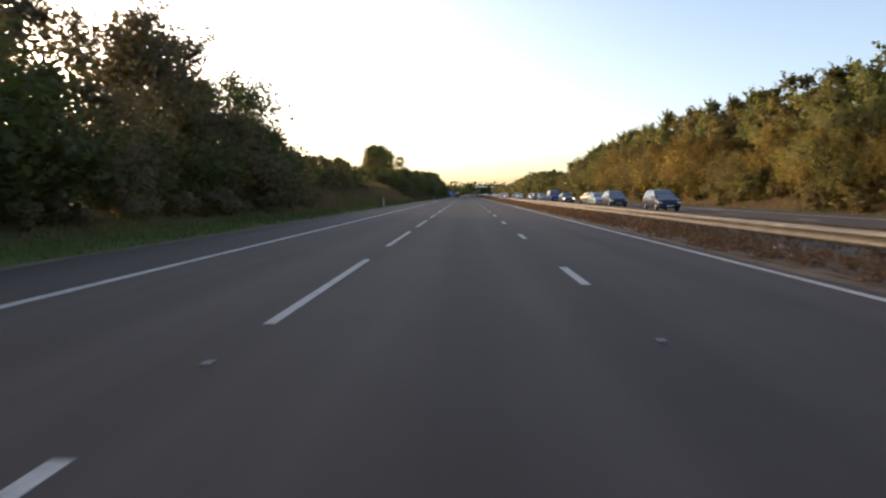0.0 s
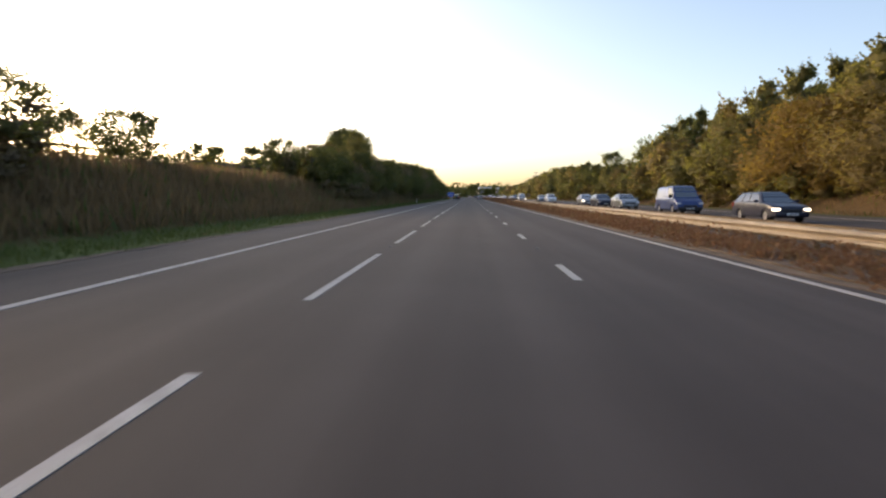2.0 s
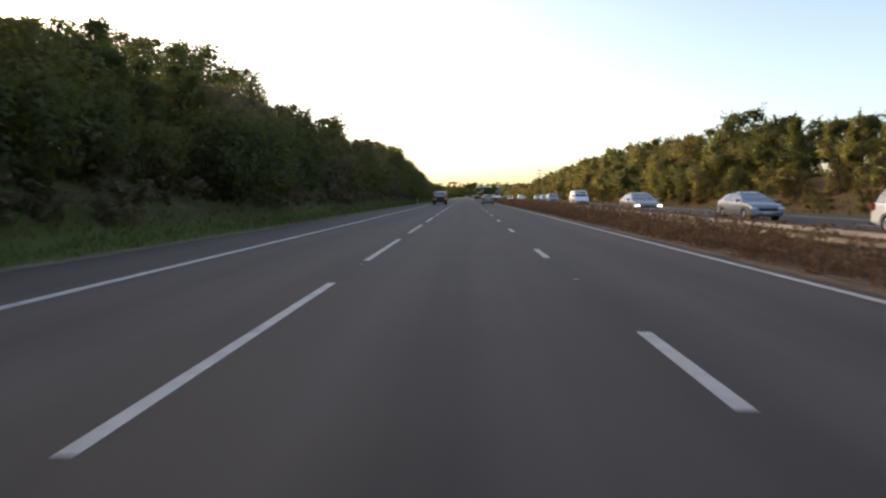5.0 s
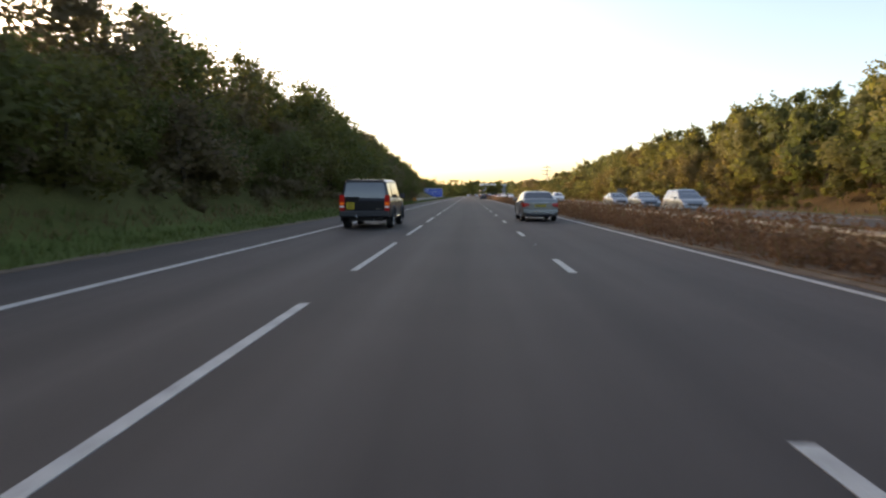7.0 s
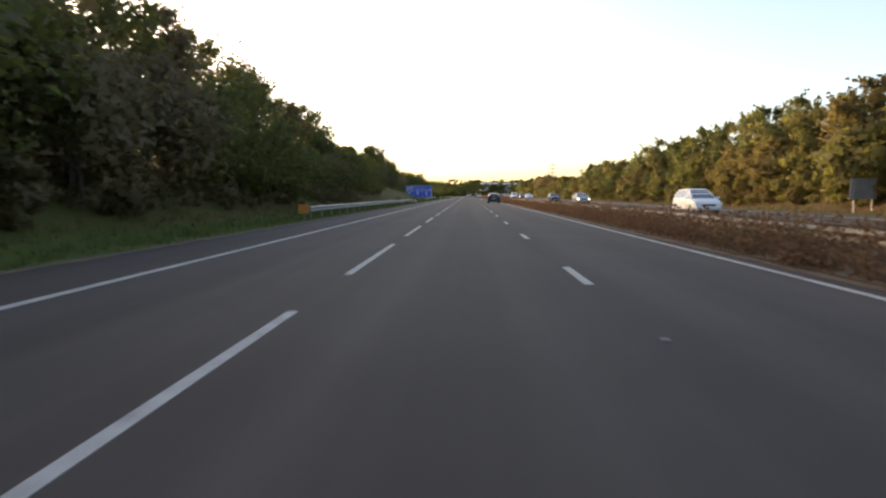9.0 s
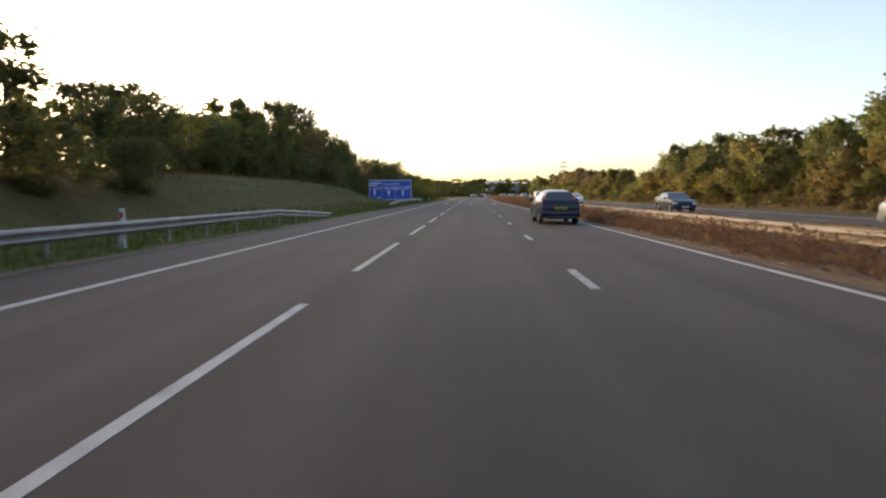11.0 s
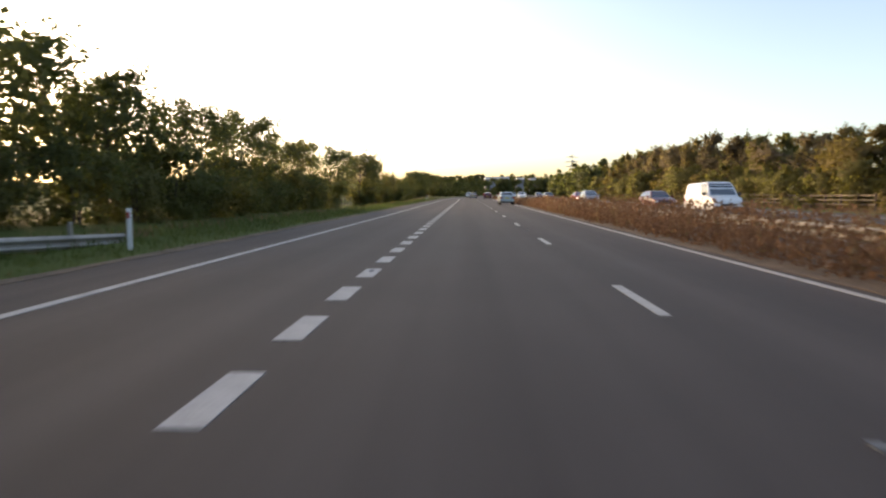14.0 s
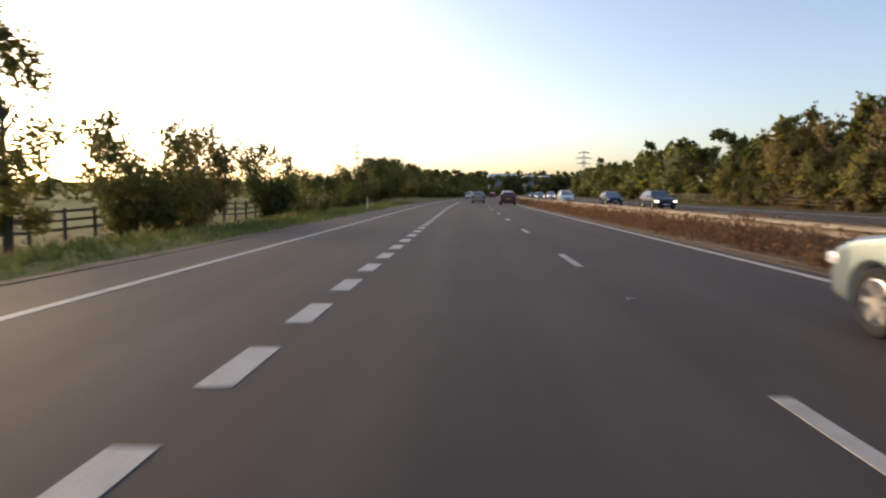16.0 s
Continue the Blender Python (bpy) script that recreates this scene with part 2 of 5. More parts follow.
# ============ the lie of the land ============
BANK_L = [(-200, 0.6), (30, 0.8), (55, 2.2), (90, 2.5), (140, 2.6), (180, 3.2), (230, 4.0), (300, 2.6), (370, 2.2), (390, 2.6), (418, 2.2), (436, 0.6), (458, 0.6), (480, 0.3), (520, -0.4), (560, -0.6), (640, 0.0), (4000, 0.0)]
HILL_L = [(-200, 0.5), (140, 0.5), (190, 4.0), (240, 7.0), (300, 5.0), (360, 2.0), (430, 0.5), (500, 0.0), (4000, 0.0)]
BANK_R = [(-200, 3.0), (40, 4.2), (120, 4.5), (165, 3.5), (190, 2.8), (260, 3.5), (330, 3.0), (420, 1.6), (480, 0.4), (560, 0.2), (4000, 0.2)]


def smooth01(a, b, x):
    t = min(1.0, max(0.0, (x - a) / (b - a)))
    return t * t * (3 - 2 * t)


# where the white edge lines and the asphalt's edge run along the way
EDGE_L = [(-200, -5.18), (452, -5.15), (486, -4.88), (560, -4.90), (700, -5.20)]
EDGE_R = [(-200, 5.20), (368, 5.20), (402, 5.03), (434, 4.81), (452, 4.69), (470, 4.72), (487, 4.83), (520, 5.13), (560, 5.20)]
SHOULDER = [(-200, -7.9), (130, -7.9), (400, -7.3), (460, -7.0), (490, -6.75), (560, -6.75), (700, -7.2)]


def verge(y):
    """How far the verge reaches in from its widest place, 8.82 m out."""
    return 8.82 + table(SHOULDER, y)


def land(x, y):
    """Height of the ground at x from the motorway's middle lane, y along it."""
    if x < 0:
        x -= verge(y)
    far = 34.0 * smooth01(900, 2300, y)
    if x < -9.0:
        z = table(BANK_L, y) * smooth01(-10.2, -17.0, x) + table(HILL_L, y) * smooth01(-18, -36, x)
        z += 0.25 * noise.noise((x * 0.15, y * 0.08, 3.0)) * smooth01(-9.5, -14, x)
        return z + far * smooth01(-30, -300, x)
    if x > 24.6:
        z = table(BANK_R, y) * smooth01(26.0, 34.0, x)
        z += 0.3 * noise.noise((x * 0.15, y * 0.08, 7.0)) * smooth01(25.0, 30, x)
        return z + far * smooth01(40, 300, x)
    if 5.8 <= x <= 9.6:
        return 0.03
    return -0.06


def build_ground():
    xs = [-3500, -1800, -900, -450, -240, -150, -100, -75, -58, -48, -42, -36, -31, -27, -24, -21.5, -19, -17, -15.5, -14, -12.8, -11.6, -10.6, -9.8, -9.1, -8.85,
          -8.8, 5.75, 5.82, 7.9, 9.55, 9.62, 24.5, 24.65, 25.5, 26.5, 27.5, 28.5, 30, 31.5, 33, 35, 38, 42, 48, 56, 66, 80, 105, 150, 240, 450, 900, 1800, 3500]
    ys = list(np.arange(-120, 720, 4.0)) + list(np.arange(720, 1400, 20.0)) + [1400, 1500, 1650, 1800, 2000, 2300, 2700, 3300, 4500]
    verts, faces, dry = [], [], []
    for y in ys:
        for x in xs:
            xx = x + verge(y) if x < 0 else x
            verts.append((xx + bend(y), y, land(xx, y)))
            d = smooth01(-10.9, -12.0, x) if x < -8 else smooth01(25, 26, x) if x > 24 else 1.0
            if -24 < x < -8:
                d *= 0.25 if 412 < y < 470 else 0.65 if 345 < y < 412 else 0.45 if 165 < y < 345 or y < 44 else 0.4 if y >= 470 else 1.0
            if x <= -24 and y > 430:
                d *= 0.15
            dry.append(d)
    n = len(xs)
    for j in range(len(ys) - 1):
        for i in range(n - 1):
            faces.append((j * n + i, j * n + i + 1, (j + 1) * n + i + 1, (j + 1) * n + i))
    me = mesh_from("ground", verts, faces, GROUND, True)
    at = me.attributes.new("dry", 'FLOAT', 'POINT')
    at.data.foreach_set("value", dry)
    tagged(new("ground", me), "grass verges, rough banks and fields under dry grass", "ground", kind="structure")


build_ground()


def strip(name, x0, x1, z0, z1, mat, y0=-120.0, y1=1400.0, step=8.0, rag=0.0, seed=0, near=None, off=None):
    """A long slab beside the road's axis, following its bend; rag roughens its sides; near and off: tables that its two sides follow."""
    rnd = random.Random(seed)
    verts, faces = [], []
    ys = list(np.arange(y0, y1 + 0.01, step))
    for y in ys:
        b = bend(y)
        a, c = x0 + rnd.uniform(-rag, rag), x1 + rnd.uniform(-rag, rag)
        a += table(near, y) if near else 0.0
        c += table(off, y) if off else 0.0
        verts += [(a + b, y, z0), (a + b, y, z1), (c + b, y, z1), (c + b, y, z0)]
    for j in range(len(ys) - 1):
        k = 4 * j
        for i in range(3):
            faces.append((k + i, k + i + 4, k + i + 5, k + i + 1))
    faces += [(0, 1, 2, 3), (len(verts) - 1, len(verts) - 2, len(verts) - 3, len(verts) - 4)]
    return new(name, mesh_from(name, verts, faces, mat))


tagged(strip("road", 0.0, 5.8, -0.2, 0.0, ASPHALT, near=SHOULDER), "dark worn asphalt carriageway of three lanes and a hard shoulder", "road", kind="structure")
tagged(strip("road", 9.58, 24.6, -0.2, 0.0, ASPHALT), "asphalt carriageway for the oncoming traffic", "road", kind="structure")
tagged(strip("central_reserve", 5.8, 9.58, -0.1, 0.045, SOIL, step=2.0, rag=0.0, seed=3), "gritty bare soil strip between the carriageways", "ground", kind="structure")
tagged(strip("road_edge", -0.13, 0.22, -0.05, 0.012, SOIL, step=1.5, rag=0.10, seed=4, near=SHOULDER, off=SHOULDER), "ragged edge of soil and grit along the hard shoulder", "ground", kind="structure")
tagged(strip("road_edge", 0.30, 5.84, -0.05, 0.014, SOIL, step=1.2, rag=0.07, seed=5, near=EDGE_R), "grit and dust gathered along the central reserve", "ground", kind="structure")

# ============ markings ============
XL, XR = -1.825, 1.825


def slab(name, pts, mat, label="", z=0.006, group="", category="road marking"):
    """A flat painted shape of thermoplastic, a few millimetres thick."""
    n = len(pts)
    verts = [(x, y, 0.0) for x, y in pts] + [(x, y, z) for x, y in pts]
    faces = [tuple(range(n, 2 * n))] + [(i, (i + 1) % n, n + (i + 1) % n, n + i) for i in range(n)]
    return mesh_from(name, verts, faces, mat)


tagged(strip("edge_line", -0.08, 0.08, 0.0, 0.006, PAINT, step=6, y1=1100, near=EDGE_L, off=EDGE_L), "solid white line along the hard shoulder", "road marking", kind="structure")
tagged(strip("edge_line", -0.07, 0.07, 0.0, 0.006, PAINT, step=6, y1=1100, near=EDGE_R, off=EDGE_R), "solid white line along the central reserve", "road marking", kind="structure")
tagged(strip("edge_line", 9.95, 10.12, 0.0, 0.006, PAINT, step=6, y1=1100), "solid white line of the oncoming carriageway", "road marking", kind="structure")
tagged(strip("edge_line", 21.2, 21.4, 0.0, 0.006, PAINT, step=6, y1=1100), "solid white line of the oncoming hard shoulder", "road marking", kind="structure")

_long = slab("lane_mark", [(-0.06, 0), (0.06, 0), (0.06, 6.0), (-0.06, 6.0)], PAINT)
_short = slab("lane_mark", [(-0.068, 0), (0.068, 0), (0.068, 2.1), (-0.068, 2.1)], PAINT)
_worn = slab("lane_mark", [(-0.07, 0), (0.07, 0), (0.07, 2.2), (-0.07, 2.2)], PAINT_WORN)
_drop = slab("lane_mark", [(-0.13, 0), (0.13, 0), (0.13, 1.05), (-0.13, 1.05)], PAINT)


def mark(me, x, y, label, group):
    ob = new("lane_mark", me)
    ob.location = (x + bend(y), y, 0.0)
    ob.rotation_euler = (0, 0, -math.atan(bend(y + 1) - bend(y)))
    tagged(ob, label, "road marking", group, "structure")


for k in range(-2, 48):
    mark(_long, XL, 6.23 + 9.117 * k + {43: 0.8, 44: 0.8, 45: 1.2, 46: 1.1, 47: 2.7}.get(k, 0.0), "long white dash of the lane line", "lane line marks")
for k in range(80):
    mark(_drop, XL, 445.7 + 2.012 * k, "short wide white dash of a lane that leaves", "lane drop marks")
for k in range(-1, 110):
    yy = 9.0 * k - (0.5 if 398 < 9.0 * k < 430 else 0.0)
    worn = 352 < yy < 432 or 530 < yy < 545
    mark(_worn if worn else _short, XR, yy, "worn white dash of the lane line" if worn else "short white dash of the lane line", "lane line marks")
for k in range(-1, 80):
    for x in (13.8, 17.5):
        mark(_short, x, 9.0 * k + 4, "short white dash of the oncoming lanes", "oncoming lane marks")

STUD_GREY = noisy("dirty_stud", [(0.3, (0.10, 0.10, 0.10)), (0.7, (0.20, 0.20, 0.19))], 8, 60, 0.6, 0.1)
STUD = slab("road_stud", [(-0.04, 0), (0.04, 0), (0.04, 0.09), (-0.04, 0.09)], STUD_GREY, z=0.018)
for k in range(34):
    for x, y in ((XL, 18.31 * k + 4.75), (XR, 18.0 * k + 5.6)):
        ob = new("road_stud", STUD)
        ob.location = (x + bend(y), y, 0.0)
        tagged(ob, "small grey reflecting road stud", "road stud", "road studs", "structure")


def arrow(x, turn, label):
    if not turn:
        y0, pts = 437.0, [(-0.15, 0), (0.15, 0), (0.12, 5.1), (0.35, 5.1), (0, 8.2), (-0.35, 5.1), (-0.12, 5.1)]
    else:
        y0, pts = 438.1, [(-0.15, 0), (0.15, 0), (0.17, 5.2), (0.02, 6.0), (-0.28, 6.6), (-0.85, 5.9), (-0.48, 4.6), (-0.41, 5.2), (-0.25, 5.5), (-0.11, 5.0)]
    ob = new("lane_arrow", slab("lane_arrow", pts, PAINT))
    ob.location = (x, y0, 0.0)
    tagged(ob, label, "road marking", "lane arrows", "structure")


arrow(0.04, False, "white arrow straight ahead on the asphalt")
arrow(3.40, False, "white arrow straight ahead near the central reserve")
arrow(-3.57, True, "white arrow bending towards the exit")

# ============ trees ============


def outward(v, f, mid):
    """Faces turned away from mid."""
    p = v[f]
    n = np.cross(p[:, 1] - p[:, 0], p[:, 2] - p[:, 0])
    turn = ((p.mean(1) - mid) * n).sum(1) < 0
    f = f.copy()
    f[turn] = f[turn][:, ::-1]
    return f


def leaves(rng, centres, size, flat=0.6):
    """Verts and faces of small pointed leaf sprays at the given places."""
    n = len(centres)
    a = rng.normal(size=(n, 3))
    a[:, 2] *= flat
    a /= np.linalg.norm(a, axis=1, keepdims=True)
    b = np.cross(a, rng.normal(size=(n, 3)))
    b /= np.linalg.norm(b, axis=1, keepdims=True) + 1e-9
    s = size * rng.uniform(0.6, 1.4, (n, 1))
    tip, side = a * s, b * s * 0.42
    v = np.stack([centres - tip * 0.5 + side, centres - tip * 0.4 - side, centres + tip * 0.65], 1).reshape(-1, 3)
    f = np.arange(3 * n).reshape(n, 3)
    return v, f


def crown_arrays(rng, form, clumps, per, leaf, shoots=0, core=0.36, inner=14):
    """A crown of unit height 1 (base 0, top 1) and the given radius profile, made of clumps of leaves with gaps between."""
    width, low, peak = form
    vs, quads, tris, k = [], [], [], 0
    cs = []
    while len(cs) < clumps:
        z = low + (1 - low) * rng.uniform(0.03, 0.95)
        t = (z - low) / (1 - low)
        r = width * (math.sin(math.pi * min(1, (t * (1 - peak) + peak * t ** 1.6) * 0.85 + 0.12))) ** 0.7
        a = rng.uniform(0, 2 * math.pi)
        q = r * math.sqrt(rng.uniform(0.15, 1.0))
        cs.append((q * math.cos(a), q * math.sin(a), z, 0.55 * r * rng.uniform(0.42, 0.85) + 0.03))
    for x, y, z, r in cs:
        d = rng.normal(size=(inner, 3))
        d /= np.linalg.norm(d, axis=1, keepdims=True)
        v, f = leaves(rng, d * r * rng.uniform(0.15, 0.70, (inner, 1)) + (x, y, z), leaf * 4.2 * core)
        f = outward(v, f, np.array([x * 0.6, y * 0.6, z - 0.25 * r]))
        vs.append(v)
        tris.append(f + k)
        k += len(v)
        d = rng.normal(size=(per, 3))
        d /= np.linalg.norm(d, axis=1, keepdims=True)
        d *= r * rng.uniform(0.5, 1.18, (per, 1))
        d[:, 2] *= 0.85
        v, f = leaves(rng, d + (x, y, z), leaf)
        f = outward(v, f, np.array([x * 0.6, y * 0.6, z - 0.25 * r]))
        vs.append(v)
        quads.append(f + k)
        k += len(v)
    for _ in range(shoots):
        x, y, z, r = cs[rng.integers(len(cs))]
        out = np.array([x, y, 0.0]) / (math.hypot(x, y) + 1e-6) * rng.uniform(0.2, 1) + np.array([0, 0, rng.uniform(0.2, 1.0)])
        out /= np.linalg.norm(out)
        m = 11
        line = np.array([x, y, z]) + np.outer(np.linspace(0.35, 1.0, m) * (r + 0.075 * rng.uniform(0.5, 1.5)), out) + rng.normal(size=(m, 3)) * 0.008
        v, f = leaves(rng, line, leaf * 0.72)
        f = outward(v, f, np.array([x * 0.5, y * 0.5, z - r]))
        vs.append(v)
        quads.append(f + k)
        k += len(v)
    V = np.concatenate(vs)
    # soft shading: normals lean away from the middle of the crown and of the clump
    mids = np.array([c[:3] for c in cs])
    near = mids[((V[:, None, :] - mids[None]) ** 2).sum(2).argmin(1)]
    a, b = V - near, V - np.array([0, 0, low + (1 - low) * 0.35])
    a /= np.linalg.norm(a, axis=1, keepdims=True) + 1e-6
    b /= np.linalg.norm(b, axis=1, keepdims=True) + 1e-6
    N = 0.45 * a + 0.9 * b + (0, 0, 0.25)
    N /= np.linalg.norm(N, axis=1, keepdims=True) + 1e-6
    return V, np.concatenate(tris), (np.concatenate(quads) if quads else np.zeros((0, 3), int)), N


def crown_mesh(name, arrays, mat):
    v, t, q, nrm = arrays
    me = bpy.data.meshes.new(name)
    me.from_pydata(v.tolist(), [], t.tolist() + q.tolist())
    me.materials.append(mat)
    me.polygons.foreach_set("use_smooth", [True] * len(me.polygons))
    me.update()
    me.normals_split_custom_set_from_vertices(nrm.tolist())
    return me


def trunk_mesh(rng, low, width, stems=1):
    """A tapered trunk with limbs, for a tree of unit height."""
    bm = bmesh.new()
    for s in range(stems):
        a0 = rng.uniform(0, 6.28)
        lean = 0.0 if stems == 1 else 0.12
        base = Vector((0.02 * math.cos(a0), 0.02 * math.sin(a0), -0.03)) if stems > 1 else Vector((0, 0, -0.03))
        top = Vector((lean * math.cos(a0), lean * math.sin(a0), 0.75))
        pts = [base.lerp(top, t) + Vector((rng.normal() * 0.008, rng.normal() * 0.008, 0)) for t in (0, 0.08, 0.3, 0.55, 0.8, 1)]
        tube(bm, pts, [0.026, 0.019, 0.016, 0.012, 0.008, 0.003], 6 if stems == 1 else 4)
        for _ in range(7 if stems == 1 else 1):
            t = rng.uniform(0.25, 0.85)
            p = base.lerp(top, t)
            a = rng.uniform(0, 6.28)
            e = p + Vector((math.cos(a) * width * rng.uniform(0.5, 0.9), math.sin(a) * width * rng.uniform(0.5, 0.9), rng.uniform(0.08, 0.25)))
            tube(bm, [p, p.lerp(e, 0.5) + Vector((0, 0, 0.02)), e], [0.008, 0.005, 0.002], 4)
    me = bpy.data.meshes.new("trunk")
    bm.to_mesh(me)
    bm.free()
    me.materials.append(BARK)
    return me


# forms: (crown radius, height of the crown's foot, where it is widest), clumps, leaves a clump, leaf size, shoots
FORMS = {
    "broad": ((0.36, 0.14, 0.3), 44, 80, 0.030, 60),
    "round": ((0.42, 0.08, 0.5), 46, 82, 0.032, 46),
    "tall": ((0.22, 0.12, 0.4), 40, 84, 0.027, 64),
    "airy": ((0.36, 0.14, 0.4), 42, 108, 0.026, 70),
    "bush": ((0.62, 0.00, 0.2), 38, 74, 0.043, 44),
    "thin": ((0.19, 0.10, 0.35), 34, 110, 0.020, 70),
    "scrub": ((0.62, 0.00, 0.2), 56, 80, 0.027, 50),
    "broad far": ((0.36, 0.10, 0.3), 36, 46, 0.043, 44),
    "round far": ((0.42, 0.06, 0.5), 36, 46, 0.047, 36),
    "tall far": ((0.22, 0.10, 0.4), 30, 64, 0.038, 50),
    "bush far": ((0.62, 0.00, 0.2), 30, 48, 0.062, 24),
}
LEAVES = {"amber": LEAF_AMBER, "bramble": LEAF_BRAMBLE, "green": LEAF_GREEN, "olive": LEAF_OLIVE, "rust": LEAF_RUST}
_rng = np.random.default_rng(11)
TREE_MESH = {}
for fname, (form, clumps, per, leaf, shoots) in FORMS.items():
    for variant in range(2):
        arr = crown_arrays(_rng, form, clumps, per, leaf, shoots, 0.30 if fname in ("airy", "thin") else 0.36, 16 if fname.endswith("far") else 22)
        tr = trunk_mesh(_rng, form[1], form[0], 2 if fname.startswith(("bush", "scrub")) else 1)
        for cname, mat in LEAVES.items():
            TREE_MESH[fname, variant, cname] = (tr, crown_mesh("crown", arr, mat))
COLOUR_WORD = {"amber": "amber-brown", "bramble": "dull reddish-brown", "green": "dark green", "olive": "olive green", "rust": "yellow-brown"}
FORM_WORD = {"broad": "broad roadside tree", "round": "round dense tree", "tall": "tall narrow tree", "airy": "open airy young tree",
             "bush": "low bushy shrub", "scrub": "dense tall shrub", "thin": "slender tall poplar"}


def tree(x, y, h, form, colour, variant, spread=1.0, where="by the road"):
    z = land(x, y)
    low = form.startswith(("bush", "scrub"))
    e = thing("shrub" if low else "tree", Matrix.Translation((x + bend(y), y, z - 0.05)) @ Matrix.Rotation(random.uniform(0, 6.28), 4, 'Z')
              @ Matrix.Diagonal((h * spread, h * spread, h, 1)), FORM_WORD[form.split()[0]] + " with " + COLOUR_WORD[colour] + " leaves " + where,
              "shrub" if low else "tree", "roadside trees")
    tr, cr = TREE_MESH[form, variant % 2, colour]
    part_me("trunk", tr, e)
    part_me("crown", cr, e)
    return e


# height of the wood's skyline above the road along the way, on either side
TOP_L = [(-60, 10), (25, 10), (44, 10), (46, 0), (115, 0), (117, 7.0), (150, 7.9), (163, 8.8), (200, 9.3), (222, 10.9), (240, 9.4), (261, 11.2), (285, 12.9), (320, 11.8), (345, 10.0), (352, 8.4),
         (375, 7.2), (393, 6.2), (402, 6.6), (409, 8.0), (416, 9.6), (424, 10.2), (436, 9.2), (450, 8.8), (457, 6.2), (468, 6.2), (470, 0), (2000, 0)]
TOP_R = [(-60, 12.4), (50, 12.4), (80, 13.2), (115, 14.4), (140, 14.2), (152, 13.2), (168, 12.8), (176, 12.0), (183, 9.6), (190, 7.2), (207, 7.6), (240, 10.8), (260, 10.8),
         (290, 11.8), (330, 11.2), (400, 10.2), (412, 8.5), (425, 9.0), (447, 8.6), (455, 9.2), (463, 7.0), (469, 4.0), (486, 4.5), (495, 7.2), (510, 7.4), (540, 9.0), (580, 9.4), (700, 9.8), (2000, 9.6)]

rnd = random.Random(5)


SET_BACK = [(-100, 0), (376, 0), (388, 4.6), (452, 4.6), (462, 0), (2000, 0)]     # the wood stands back behind the grass bank with the sign


def wood(side, tops, x0, y0, y1, step, colours, forms):
    """A row of trees along one side, as high as the skyline there."""
    y = y0
    while y < y1:
        H = table(tops, y)
        if H > 2.5:
            back = table(SET_BACK, y) if side < 0 else 0.0
            x = side * (x0 + back + rnd.uniform(-0.9, 0.9))
            H = 1.2 + (H - 1.2) * (1 + back / 15.0)
            h = max(2.2, (H - land(x, y)) * (rnd.uniform(0.76, 0.96) if side < 0 else rnd.uniform(0.92, 1.04)))
            tree(x, y, h, "airy" if side < 0 and 26 < y < 46 else rnd.choice(forms), rnd.choice(colours if side < 0 or y < 500 else ["olive", "bramble", "bramble", "rust"]), rnd.randrange(2), rnd.uniform(0.9, 1.15) * min(1.25, max(0.8, 8 / h)),
                 "on the bank" if side > 0 else "by the verge")
        y += step * rnd.uniform(0.8, 1.2)


def scrub(side, tops, x0, y0, y1, step, colours, part_of=0.45):
    """Shrubs along the wood's edge that close it to the ground."""
    y = y0
    while y < y1:
        H = table(tops, y)
        if H > 2.5:
            x = side * (x0 + (table(SET_BACK, y) * 1.1 - (1.1 if 160 < y < 350 else 0.0) if side < 0 else 0.0) + rnd.uniform(-0.8, 0.8))
            h = max(1.6, (H - land(x, y)) * part_of * rnd.uniform(0.75, 1.25))
            tree(x, y, h, "bush" if side < 0 else "scrub" if y < 130 else "bush far", rnd.choice(colours), rnd.randrange(2), rnd.uniform(0.9, 1.2), "at the wood's foot")
        y += step * rnd.uniform(0.8, 1.2)


GREENS = ["green", "green", "olive", "bramble"]
MIXED = ["green", "green", "olive", "olive", "olive", "rust"]
wood(-1, TOP_L, 15.8, -12, 470, 4.6, GREENS, ["broad", "round", "tall", "broad"])
scrub(-1, TOP_L, 13.6, -10, 470, 4.4, GREENS)
wood(1, TOP_R, 33.5, 22, 590, 5.2, MIXED, ["broad far", "round far", "tall far", "round far"])
scrub(1, TOP_R, 29.6, 20, 130, 4.4, ["amber", "amber", "rust", "olive"], 0.5)
scrub(1, TOP_R, 30.0, 130, 590, 5.6, MIXED + ["rust"], 0.5)

